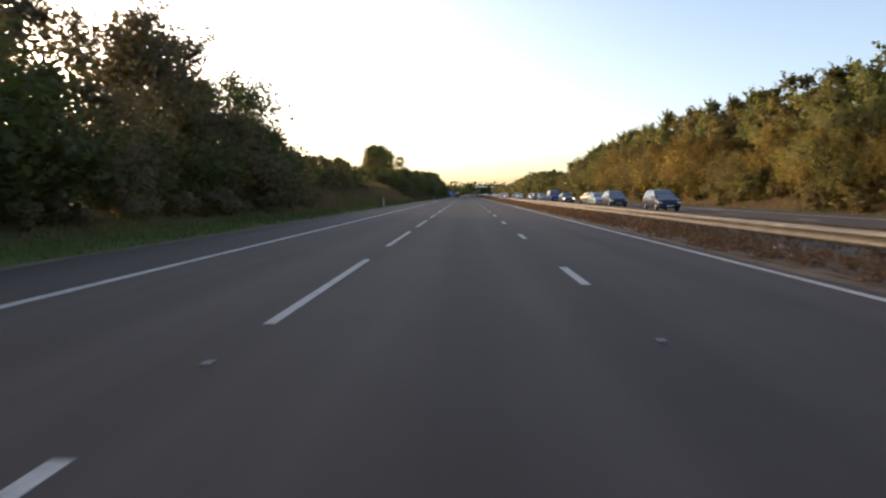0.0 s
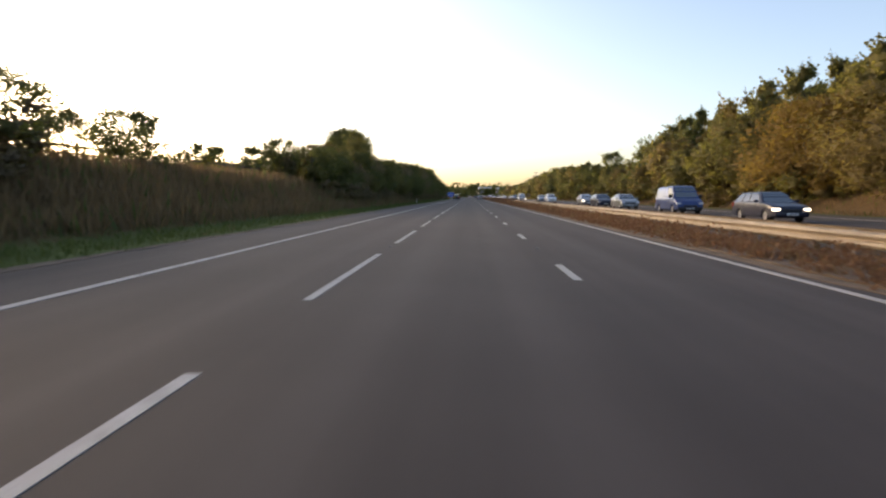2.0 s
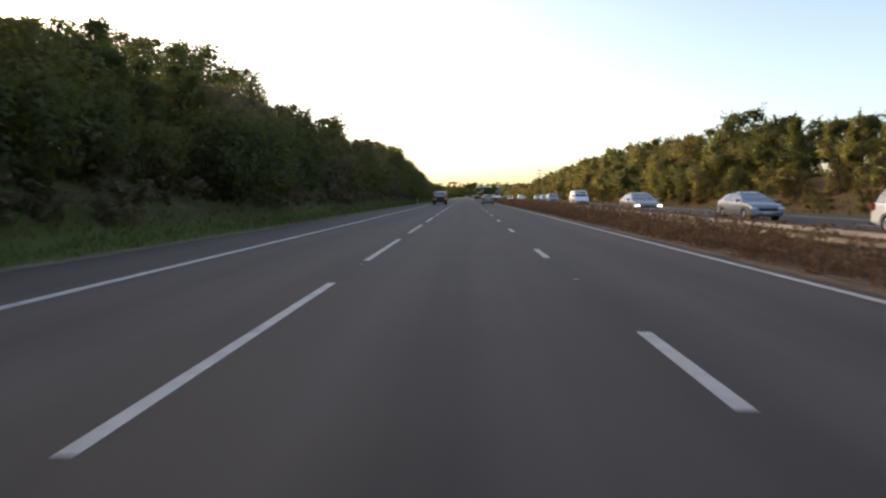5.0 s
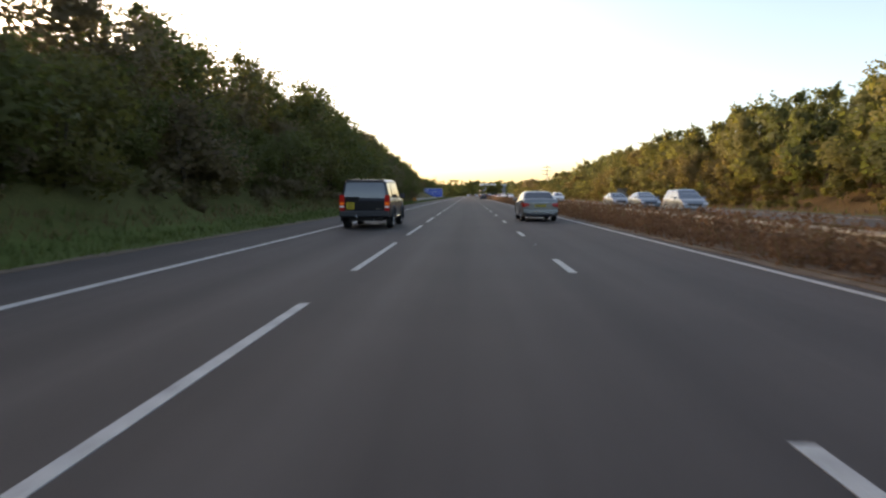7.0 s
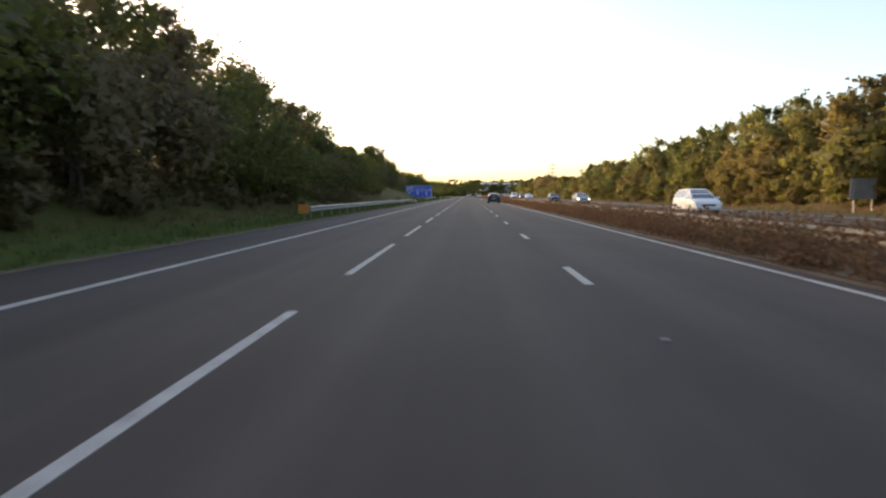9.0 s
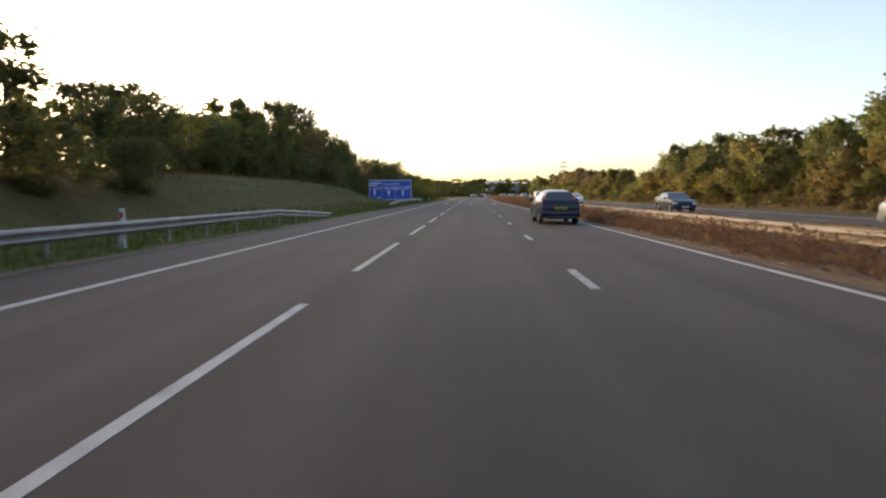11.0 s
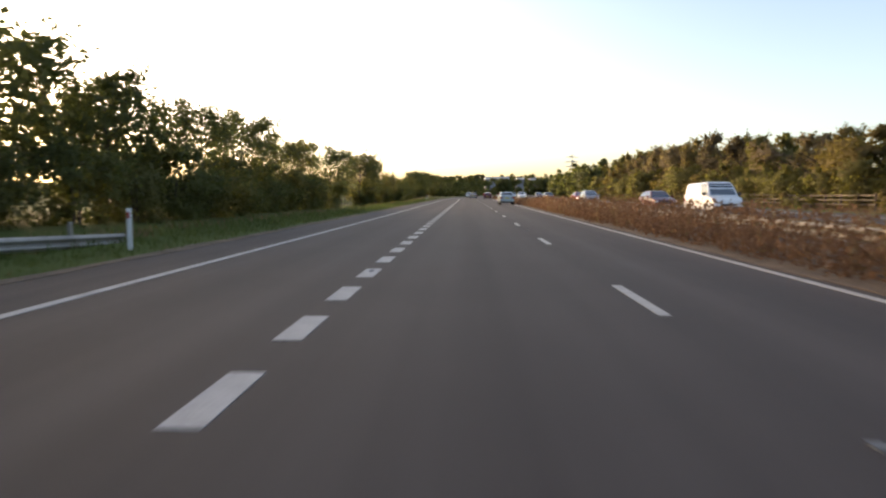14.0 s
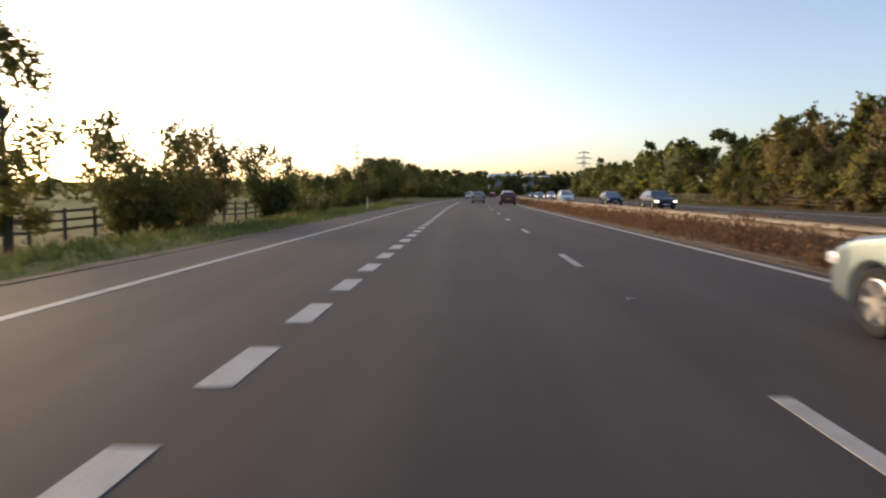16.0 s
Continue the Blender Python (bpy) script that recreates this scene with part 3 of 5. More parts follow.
# trees that stand by themselves: x, y, height of the top above the road, form, colour, spread
SINGLE = [
    (-15.5, 47.5, 3.9, "round", "olive", 1.0), (-15.5, 51.5, 3.7, "round", "olive", 1.0), (-16.5, 56, 4.0, "round", "green", 1.1), (-15.5, 60, 4.0, "round", "olive", 1.2),
    (-17, 64, 5.4, "round", "green", 1.0), (-16.6, 69, 5.6, "airy", "olive", 1.1), (-17, 73.5, 5.0, "round", "rust", 1.2), (-17.2, 78, 6.0, "round", "green", 1.2),
    (-17.2, 81, 6.2, "airy", "green", 1.1), (-17, 85, 6.2, "airy", "green", 1.3), (-17, 88, 5.0, "airy", "olive", 1.2), (-17.2, 93.5, 5.8, "round", "green", 1.1), (-16.4, 94.8, 4.2, "bush", "green", 1.0), (-17, 99, 4.0, "airy", "olive", 0.9), (-18.5, 106, 4.2, "airy", "olive", 0.9), (-16.5, 116, 6.4, "round", "green", 0.9),
    (-16, 121, 5.4, "broad", "rust", 1.1), (-15.5, 127, 5.8, "round", "green", 1.0), (-15.5, 133, 5.8, "broad", "green", 1.1), (-15, 139, 5.6, "round", "green", 1.0),
    (-16, 145, 5.8, "broad", "green", 1.1), (-16.2, 151.6, 10.6, "thin", "olive", 1.0), (-16, 157, 6.2, "round", "olive", 1.1), (46, 261, 15.5, "tall", "green", 1.3),
    (-17, 459, 8.2, "round", "green", 1.1), (-17, 465, 8.6, "round", "olive", 1.15), (-17, 472, 8.2, "round", "green", 1.1), (-16.5, 480, 6.6, "round", "olive", 1.1),
    (-14.2, 476, 6.2, "broad", "green", 1.1), (-13.4, 481, 5.5, "airy", "green", 1.15), (-13.2, 487.5, 6.0, "airy", "green", 1.2), (-13.4, 494, 5.4, "airy", "olive", 1.1),
    (-13.2, 500, 5.4, "airy", "olive", 1.0), (-13.0, 509.5, 5.7, "airy", "green", 1.15), (-13.1, 526, 6.0, "airy", "olive", 1.2), (-12.7, 528.5, 5.2, "airy", "green", 1.0),
    (-12.8, 536.6, 6.0, "thin", "olive", 1.2), (-13.2, 544, 4.9, "round", "olive", 0.95), (-13.2, 549.5, 5.0, "round", "rust", 0.9), (-13.0, 560, 5.0, "round", "green", 0.9),
    (-12.9, 526.5, 2.6, "bush", "green", 0.8), (-12.9, 509.5, 2.0, "bush", "green", 0.8), (-12.9, 546.5, 2.6, "bush", "olive", 0.9), (-12.9, 560.5, 2.2, "bush", "green", 0.8), (-13.2, 567, 2.8, "bush", "olive", 0.9),
    (-13.4, 574, 3.2, "bush", "green", 1.1), (-14.6, 612, 6.8, "round", "green", 1.0),
    (-15, 592, 3.7, "bush", "green", 1.2), (-15.5, 603, 6.0, "round", "olive", 1.2), (-16, 618, 7.0, "broad", "green", 1.2),
    (-16, 632, 7.9, "round", "green", 1.3), (-16, 650, 7.5, "broad", "olive", 1.4), (-16, 672, 8.0, "round", "green", 1.5),
    (-34, 226, 19.0, "broad", "green", 1.1), (-34, 236, 20.5, "round", "green", 1.1), (-33, 247, 20.0, "broad", "green", 1.1), (-34, 258, 17.0, "round", "olive", 1.1),
    (-32, 214, 16.2, "round", "green", 1.1), (-31, 203, 14.0, "broad", "olive", 1.1), (-30, 192, 12.5, "round", "rust", 1.2), (-33, 270, 13.6, "broad", "green", 1.1),
    (-33, 283, 13.0, "round", "green", 1.1), (-24, 180, 8.5, "round", "rust", 1.2), (-24, 190, 9.0, "broad", "olive", 1.2),
]
for x, yy, top, form, colour, spread in SINGLE:
    tree(x, yy, top - land(x, yy), form, colour, rnd.randrange(2), spread * (0.9 if yy > 470 else 1.05))
for k in range(30):     # hedge shrubs between the young trees of the last stretch
    yy = 472 + 1.9 * k + rnd.uniform(-0.7, 0.7)
    x = -12.6 + rnd.uniform(-0.8, 0.6)
    if yy < 505 or rnd.random() < 0.3:
        tree(x, yy, rnd.uniform(2.2, 3.1) if yy < 502 else rnd.uniform(1.3, 2.0), "bush", rnd.choice(["green", "olive", "green"]), rnd.randrange(2), rnd.uniform(0.85, 1.05), "by the fence")
for k in range(16):     # yellowing shrubs under the hill wood
    yy = 158 + 5.0 * k + rnd.uniform(-2, 2)
    tree(-20 + rnd.uniform(-2, 2), yy, rnd.uniform(3.0, 5.5), "bush", rnd.choice(["olive", "rust", "green"]), rnd.randrange(2), 1.1, "below the wood")


def far_wood(name, spots, label, seed, colours=("green",), clumps=14, per=26, leaf=0.072, form=(0.40, 0.02, 0.35)):
    """Woods too deep to count: crowns joined in one mesh."""
    rng = np.random.default_rng(seed)
    base = [crown_arrays(rng, form, clumps, per, leaf, 0) for _ in range(4)]
    V, T, Q, NN, k = [], [], [], [], 0
    for x, yy, z, h in spots:
        v, t, q, nrm = base[rng.integers(4)]
        a = rng.uniform(0, 6.28)
        c, s = math.cos(a), math.sin(a)
        w = np.stack([(v[:, 0] * c - v[:, 1] * s), (v[:, 0] * s + v[:, 1] * c), v[:, 2]], 1) * (h * rng.uniform(0.9, 1.3), h * rng.uniform(0.9, 1.3), h) + (x, yy, z)
        V.append(w)
        NN.append(np.stack([(nrm[:, 0] * c - nrm[:, 1] * s), (nrm[:, 0] * s + nrm[:, 1] * c), nrm[:, 2]], 1))
        T.append(t + k)
        Q.append(q + k)
        k += len(w)
    me = crown_mesh(name, (np.concatenate(V), np.concatenate(T), np.concatenate(Q), np.concatenate(NN)), LEAVES[colours[0]])
    return tagged(new(name, me), label, "woodland", kind="stuff")


BUSH = (0.62, 0.0, 0.2)
for shade, first, word, seed in (("bramble", 0, "dull reddish-brown", 41), ("olive", 1, "olive green", 42)):
    spots = []
    for k in range(first, 33, 1 if first == 0 else 3):     # brambles that close the open bank
        yy = 44 + 1.2 * k + rnd.uniform(-0.8, 0.8)
        x = -13.2 - 1.4 * (k % 3) + rnd.uniform(-0.5, 0.5)
        spots.append((x, yy, land(x, yy) - 0.1, (1.1, 1.8, 2.6)[k % 3] * rnd.uniform(0.8, 1.2)))
    far_wood("brambles", spots, word + " brambles and low growth on the bank", seed, (shade,), 13, 30, 0.085, BUSH)
for shade, first, word, seed in (("rust", 0, "yellow-brown", 43), ("olive", 2.3, "olive green", 44)):
    spots = []
    for yy in np.arange(24 + first, 590, 4.6):     # the foot of the bank across the motorway
        x = 27.8 + rnd.uniform(-0.8, 1.6)
        H = table(TOP_R, yy)
        spots.append((x + bend(yy), yy, land(x, yy) - 0.1, max(1.0, (H - land(x, yy)) * 0.22 * rnd.uniform(0.7, 1.3))))
    far_wood("brambles", spots, word + " low scrub at the foot of the bank", seed, (shade,), 12, 26, 0.09, BUSH)
spots = []
for k in range(150):     # undergrowth at the foot of the wood
    yy = -8 + 2.4 * k
    if table(TOP_L, yy) > 2.5:
        x = -12.0 + (0.8 if 160 < yy < 350 else 0.2) - 0.95 * table(SET_BACK, yy) + rnd.uniform(-0.7, 0.5)
        spots.append((x, yy, land(x, yy) - 0.1, rnd.uniform(0.9, 1.9)))
far_wood("brambles", spots, "dull brown and green undergrowth at the foot of the wood", 45, ("bramble",), 13, 30, 0.085, BUSH)
spots = []
for k in range(64):      # a far hedge across the fields
    x, yy = -118 + 0.95 * k + rnd.uniform(-2, 2), 470 + 4.6 * k
    spots.append((x, yy, land(x, yy) - 0.2, rnd.uniform(3.2, 5.2)))
far_wood("hedge", spots, "far dark hedge across the stubble field", 46, ("green",), 12, 20, 0.10, BUSH)
spots = []
for yy in np.arange(-20, 470, 5.6):
    for dx in (20 + table(SET_BACK, yy), 25 + table(SET_BACK, yy)):
        H = 1.2 + (table(TOP_L, yy) - 1.2) * (1 + table(SET_BACK, yy) / 15.0)
        if H > 2.5:
            x = -dx + rnd.uniform(-1.5, 1.5)
            z = land(x, yy)
            spots.append((x, yy + rnd.uniform(-2, 2), z - 0.3, max(3, (H - z) * rnd.uniform(0.76, 0.92) * (0.45 if 18 < yy < 46 else 1.0))))
far_wood("woodland", spots, "deep dark green wood behind the roadside trees", 21)
spots = []
for yy in np.arange(44, 82, 3.6):
    for dx in (19, 23):
        x = -dx + rnd.uniform(-1.2, 1.2)
        spots.append((x, yy, land(x, yy) - 0.3, rnd.uniform(2.8, 4.0) - land(x, yy) * 0.7))
far_wood("woodland", spots, "thicket behind the open bank", 26, ("olive",), 18, 40)
spots = []
for yy in np.arange(20, 620, 7.2):
    for dx in (38, 44):
        x = dx + rnd.uniform(-2, 2)
        z = land(x, yy)
        spots.append((x + bend(yy), yy + rnd.uniform(-2, 2), z - 0.3, max(3, (table(TOP_R, yy) - z) * rnd.uniform(0.88, 1.05))))
far_wood("woodland", spots, "wooded slope in autumn green across the motorway", 22, ("olive",))
spots = []
for yy in np.arange(600, 1100, 9.0):
    for dx in (31, 38, 46):
        x = dx + rnd.uniform(-2, 2)
        spots.append((x + bend(yy), yy + rnd.uniform(-3, 3), -0.2, rnd.uniform(7.5, 10.0)))
for yy in np.arange(690, 815, 8.0):
    for dx in (15, 22, 30):
        x = -dx + rnd.uniform(-2, 2)
        spots.append((x + bend(yy), yy + rnd.uniform(-3, 3), -0.2, rnd.uniform(7.0, 10.0)))
spots += [(rnd.uniform(0, 110), rnd.uniform(946, 985), -0.2, rnd.uniform(14.0, 17.5)) for _ in range(44)]
spots += [(rnd.uniform(-10, 95), rnd.uniform(868, 890), -0.2, rnd.uniform(10.4, 12.2)) for _ in range(46)]
far_wood("woodland", spots, "woods on both sides further along the motorway", 23)
spots = []
for k in range(420):
    yy = rnd.uniform(1050, 2300)
    x = rnd.uniform(-900, 1000)
    if abs(x - bend(yy)) > 45:
        spots.append((x, yy, land(x - bend(yy), yy) - 1, rnd.uniform(10, 16)))
far_wood("woodland", spots, "distant wooded hills on the horizon", 24, clumps=8, per=8, leaf=0.13)
spots = [(rnd.uniform(-420, -60), 480 + rnd.uniform(0, 420), 0, rnd.uniform(5, 9)) for _ in range(90)]
far_wood("woodland", [(x, yy, land(x, yy) - 0.3, h) for x, yy, _, h in spots if x < -110 or yy > 800], "distant hedges and trees across the fields", 25, clumps=12, per=14, leaf=0.1)

# ============ safety fences ============
def beam_mesh(length, name="rail"):
    """A corrugated steel beam, its face towards -x."""
    prof = [(0.0, 0.0), (-0.055, 0.035), (-0.075, 0.075), (-0.055, 0.115), (-0.005, 0.14), (-0.005, 0.17), (-0.055, 0.195), (-0.075, 0.235), (-0.055, 0.275), (0.0, 0.31)]
    prof2 = [(x + 0.006, z) for x, z in prof]
    n = len(prof)
    verts = [(x, y, z) for y in (0, length) for x, z in prof + prof2]
    faces = []
    for i in range(n - 1):
        faces += [(i, i + 2 * n, i + 1 + 2 * n, i + 1), (n + i, n + i + 1, 3 * n + i + 1, 3 * n + i)]
    faces += [(0, n, 3 * n, 2 * n), (n - 1, 3 * n - 1, 4 * n - 1, 2 * n - 1)]
    return mesh_from(name, verts, faces, STEEL)


_post = bmesh.new()
add_box(_post, -0.03, 0.03, -0.05, 0.05, -0.3, 0.62, 0.006)
POST = bpy.data.meshes.new("post")
_post.to_mesh(POST)
_post.free()
POST.materials.append(STEEL)
BEAM = beam_mesh(9.62)
BEAM_OUT = BEAM.copy()
BEAM_OUT.transform(Matrix.Rotation(math.pi, 4, 'Z') @ Matrix.Translation((0, -9.62, 0)))

BEAM_D, BEAM_OUT_D = BEAM.copy(), BEAM_OUT.copy()
for _m in (BEAM_D, BEAM_OUT_D):
    _m.materials[0] = DIRTY_STEEL


def steel_fence(y0, count, faces_at, post_x, z, label, each=2, group="safety fences", ramp_first=False, ramp_last=False):
    """Bays of corrugated beam on posts."""
    e = thing("safety_fence", Matrix.Translation((0, y0, 0)), label, "crash barrier", group)
    for k in range(count):
        y = k * 9.6
        b = bend(y0 + y)
        turn = Matrix.Rotation(-math.atan((bend(y0 + y + 9.6) - b) / 9.6), 4, 'Z')
        for x, me in faces_at:
            m = Matrix.Translation((x + b, y, z + random.uniform(-0.012, 0.012))) @ turn
            if ramp_first and k == 0:
                m = Matrix.Translation((x + b, y, z - 0.42)) @ Matrix.Rotation(math.atan(0.42 / 9.6), 4, 'X')
            if ramp_last and k == count - 1:
                m = Matrix.Translation((x + b, y, z)) @ Matrix.Rotation(-math.atan(0.42 / 9.6), 4, 'X')
            part_me("rail", me, e, at=m)
        for j in range(each):
            yy = y + 9.6 * j / each + 0.4
            if not (ramp_first and k == 0 and j == 0):
                part_me("post", POST, e, at=Matrix.Translation((post_x + bend(y0 + yy), yy, 0.02 + (-0.2 if ramp_first and k == 0 else 0))))
    return e


steel_fence(-28.0, 66, [(7.25, BEAM_D), (7.95, BEAM_OUT_D)], 7.6, 0.34, "grey weathered double-sided steel crash barrier between the carriageways", 3)
steel_fence(606.0, 40, [(7.25, BEAM_D), (7.95, BEAM_OUT_D)], 7.6, 0.34, "distant steel crash barrier between the carriageways", 1)
steel_fence(319.5, 7, [(-8.05, BEAM_OUT)], -8.1, 0.36, "galvanised steel crash barrier beside the hard shoulder", 4, ramp_last=True)
steel_fence(420.0, 5, [(-9.15, BEAM_OUT)], -9.2, 0.36, "galvanised steel crash barrier in front of the blue sign", 4, ramp_first=True, ramp_last=True)
# the first fence's blunt end with its orange marker board
ORANGE = noisy("faded_orange_board", [(0.3, (0.40, 0.13, 0.02)), (0.7, (0.62, 0.24, 0.04))], 6, 40, 0.6, 0.05)
mb = thing("marker_board", Matrix.Translation((-8.25, 319.1, 0)), "faded orange marker board at the crash barrier's end", "marker")
part("board", box_bm(-0.28, 0.28, -0.02, 0.02, 0.3, 0.78, bevel=0.008), ORANGE, mb)
part("post", box_bm(-0.03, 0.03, 0.02, 0.07, -0.2, 0.7, bevel=0.005), STEEL, mb)


# ============ timber post-and-rail fences ============
def timber_fence(x, y0, y1, label, rails=3, h=1.2, gap=2.0):
    e = thing("timber_fence", Matrix.Translation((0, y0, 0)), label, "fence", "timber fences")
    n = int((y1 - y0) / gap)
    post = bpy.data.meshes.new("post")
    bm = box_bm(-0.06, 0.06, -0.04, 0.04, -0.3, h + 0.1, bevel=0.01)
    bm.to_mesh(post)
    bm.free()
    post.materials.append(TIMBER)
    for k in range(n + 1):
        y = y0 + k * gap
        z = land(x, y)
        part_me("post", post, e, at=Matrix.Translation((x + bend(y), y - y0, z + random.uniform(-0.03, 0.03))) @ Matrix.Rotation(random.uniform(-0.03, 0.03), 4, 'Y'))
        if k < n:
            z2 = land(x, y + gap)
            dz, dx = z2 - z, bend(y + gap) - bend(y)
            for r in range(rails):
                zz = h * (0.36 + 0.30 * r)
                bm = bmesh.new()
                v = []
                for q, (bx, bz) in enumerate(((0, z), (dx, z2))):
                    for sx, sz in ((-0.085, -0.05), (-0.055, -0.05), (-0.055, 0.05), (-0.085, 0.05)):
                        v.append(bm.verts.new((x + bend(y) + bx + sx, y - y0 + q * gap, bz + zz + sz + random.uniform(-0.012, 0.012))))
                for i in range(4):
                    bm.faces.new((v[i], v[(i + 1) % 4], v[4 + (i + 1) % 4], v[4 + i]))
                bm.faces.new(v[3::-1])
                bm.faces.new(v[4:])
                part("rail", bm, TIMBER, e)
    return e


timber_fence(-19.0, 60, 150, "weathered dark timber fence along the top of the bank", 3)
timber_fence(-16.2, 500, 640, "weathered dark timber fence between verge and field", 3)
timber_fence(28.0, 496, 620, "brown timber fence below the trees across the motorway", 3, 1.1)

# ============ blue direction sign ============
SIGN_BLUE = noisy("sign_blue", [(0.2, (0.005, 0.060, 0.38)), (0.8, (0.008, 0.085, 0.48))], 1.0, 8, 0.45, 0.03)
SIGN_WHITE = plain("sign_white", (0.72, 0.73, 0.74), 0.45)
SIGN_YELLOW = plain("sign_yellow", (0.60, 0.42, 0.05), 0.5)
SIGN_BLACK = plain("sign_black", (0.02, 0.02, 0.02), 0.5)
SW, SH = 6.3, 3.15
sign = thing("direction_sign", Matrix.Translation((-12.6, 447.2, 0.48)) @ Matrix.Diagonal((1.05, 1, 0.98, 1)) @ Matrix.Rotation(radians(4), 4, 'Z'), "large blue motorway direction sign with white border on grey posts", "road sign")
part("panel", box_bm(-SW / 2, SW / 2, 0, 0.05, 0, SH, bevel=0.012), SIGN_BLUE, sign)


def sign_bar(x0, x1, z0, z1, mat=None, name="bar", y=-0.006):
    part(name, box_bm(x0, x1, y, -0.001, z0, z1), mat or SIGN_WHITE, sign)


for a in ((-SW / 2 + 0.02, SW / 2 - 0.02, SH - 0.09, SH - 0.02), (-SW / 2 + 0.02, SW / 2 - 0.02, 0.02, 0.09), (-SW / 2 + 0.02, -SW / 2 + 0.09, 0.09, SH - 0.09), (SW / 2 - 0.09, SW / 2 - 0.02, 0.09, SH - 0.09)):
    sign_bar(*a, name="border")


def words(text, x, z, size, mat=None):
    cu = bpy.data.curves.new("lettering", 'FONT')
    cu.body, cu.size, cu.extrude = text, size, 0.002
    tmp = bpy.data.objects.new("lettering", cu)
    scene.collection.objects.link(tmp)
    me = bpy.data.meshes.new_from_object(tmp.evaluated_get(bpy.context.evaluated_depsgraph_get()))
    bpy.data.objects.remove(tmp)
    me.materials.clear()
    me.materials.append(mat or SIGN_WHITE)
    ob = new("lettering", me)
    ob.parent = sign
    ob.matrix_basis = pose(x, -0.004, z, 90, 0, 0)


def sign_arrow(x, z0, z1):
    bm = bmesh.new()
    w, hw, hl = 0.085, 0.20, 0.34
    pts = [(x - w * 0.8, z0), (x + w * 0.8, z0), (x + w, z1 - hl), (x + hw, z1 - hl * 1.05), (x + hw, z1 - hl * 0.75), (x, z1), (x - hw, z1 - hl * 0.75), (x - hw, z1 - hl * 1.05), (x - w, z1 - hl)]
    lo = [bm.verts.new((p, -0.001, q)) for p, q in pts]
    hi = [bm.verts.new((p, -0.007, q)) for p, q in pts]
    bm.faces.new(hi)
    for i in range(len(pts)):
        bm.faces.new((lo[i], lo[(i + 1) % len(pts)], hi[(i + 1) % len(pts)], hi[i]))
    part("arrow", bm, SIGN_WHITE, sign)


for x in (-2.36, -0.24, 1.84):
    sign_arrow(x, 0.57, 1.50)
for x in (-1.26, 0.73):
    for k in range(4 if x > 0 else 7):
        sign_bar(x - 0.03, x + 0.03, 0.16 + 0.36 * k, 0.40 + 0.36 * k, name="dash")
sign_bar(-1.0, 2.86, 1.66, 1.72, name="underline")
words("The NORTH", -0.96, 2.34, 0.42)
words("Peterborough", -0.99, 1.86, 0.41)
words("A 1(M)", 1.45, 1.86, 0.52)
words("A 605", -2.98, 1.60, 0.42)
sign_bar(-2.98, -1.42, 2.58, 2.74)
sign_bar(-2.98, -1.95, 2.18, 2.34)
sign_bar(-1.95, -1.50, 0.26, 0.42)
sign_bar(-1.86, -1.48, 1.58, 1.94, SIGN_YELLOW, "patch")
sign_bar(-1.77, -1.57, 1.66, 1.84, SIGN_BLACK, "patch_symbol", -0.012)
for x in (-2.3, -0.75, 0.85, 2.3):
    part("post", box_bm(x - 0.07, x + 0.07, 0.06, 0.2, -2.4, SH - 0.2, bevel=0.01), STEEL, sign)

# ============ weeds and grass ============
def blades(name, label, spots, mat, seed, lean=0.25, per=6, width=0.11):
    """Upright pointed blades and seed heads in tufts. spots: x, y, z, height, spread."""
    rng = np.random.default_rng(seed)
    s = np.array(spots)
    n = len(s)
    base = np.repeat(s[:, :3], per, 0) + rng.normal(size=(n * per, 3)) * np.repeat(s[:, 4:5], per, 0) * (1, 1, 0)
    h = np.repeat(s[:, 3:4], per, 0) * rng.uniform(0.5, 1.15, (n * per, 1))
    a = rng.uniform(0, 2 * math.pi, n * per)
    side = np.stack([np.cos(a), np.sin(a), 0 * a], 1) * h * width
    tip = base + np.concatenate([rng.normal(size=(n * per, 2)) * lean * h, h], 1)
    v = np.stack([base - side * 1.1, base + side * 1.1, tip], 1).reshape(-1, 3)
    f = np.arange(3 * n * per).reshape(-1, 3)
    me = bpy.data.meshes.new(name)
    me.from_pydata(v.tolist(), [], f.tolist())
    me.materials.append(mat)
    me.update()
    return tagged(new(name, me), label, "grass", kind="stuff")


rw = random.Random(8)
WEED_H = [(-30, 0.26), (60, 0.32), (100, 0.42), (150, 0.50), (200, 0.74), (300, 0.74), (360, 0.52), (410, 0.56), (430, 0.90), (505, 0.92), (530, 0.55), (700, 0.45)]
WEED_N = [(-30, 16), (60, 24), (90, 28), (200, 36), (300, 36), (400, 26), (430, 38), (530, 28), (600, 16), (700, 8)]
red, drygr = [], []
for k in range(-10, 660):
    for _ in range(int(table(WEED_N, k))):
        y = k + rw.random()
        h = table(WEED_H, y) * rw.uniform(0.45, 1.25)
        x = table(EDGE_R, y) + rw.uniform(0.55, 1.95) if rw.random() < 0.75 else rw.uniform(7.3, 9.3)
        if x < table(EDGE_R, y) + 0.9:
            h *= 0.6
        (red if rw.random() < (0.92 if y > 170 else 0.70) else drygr).append((x + bend(y), y, 0.03, h, 0.08))


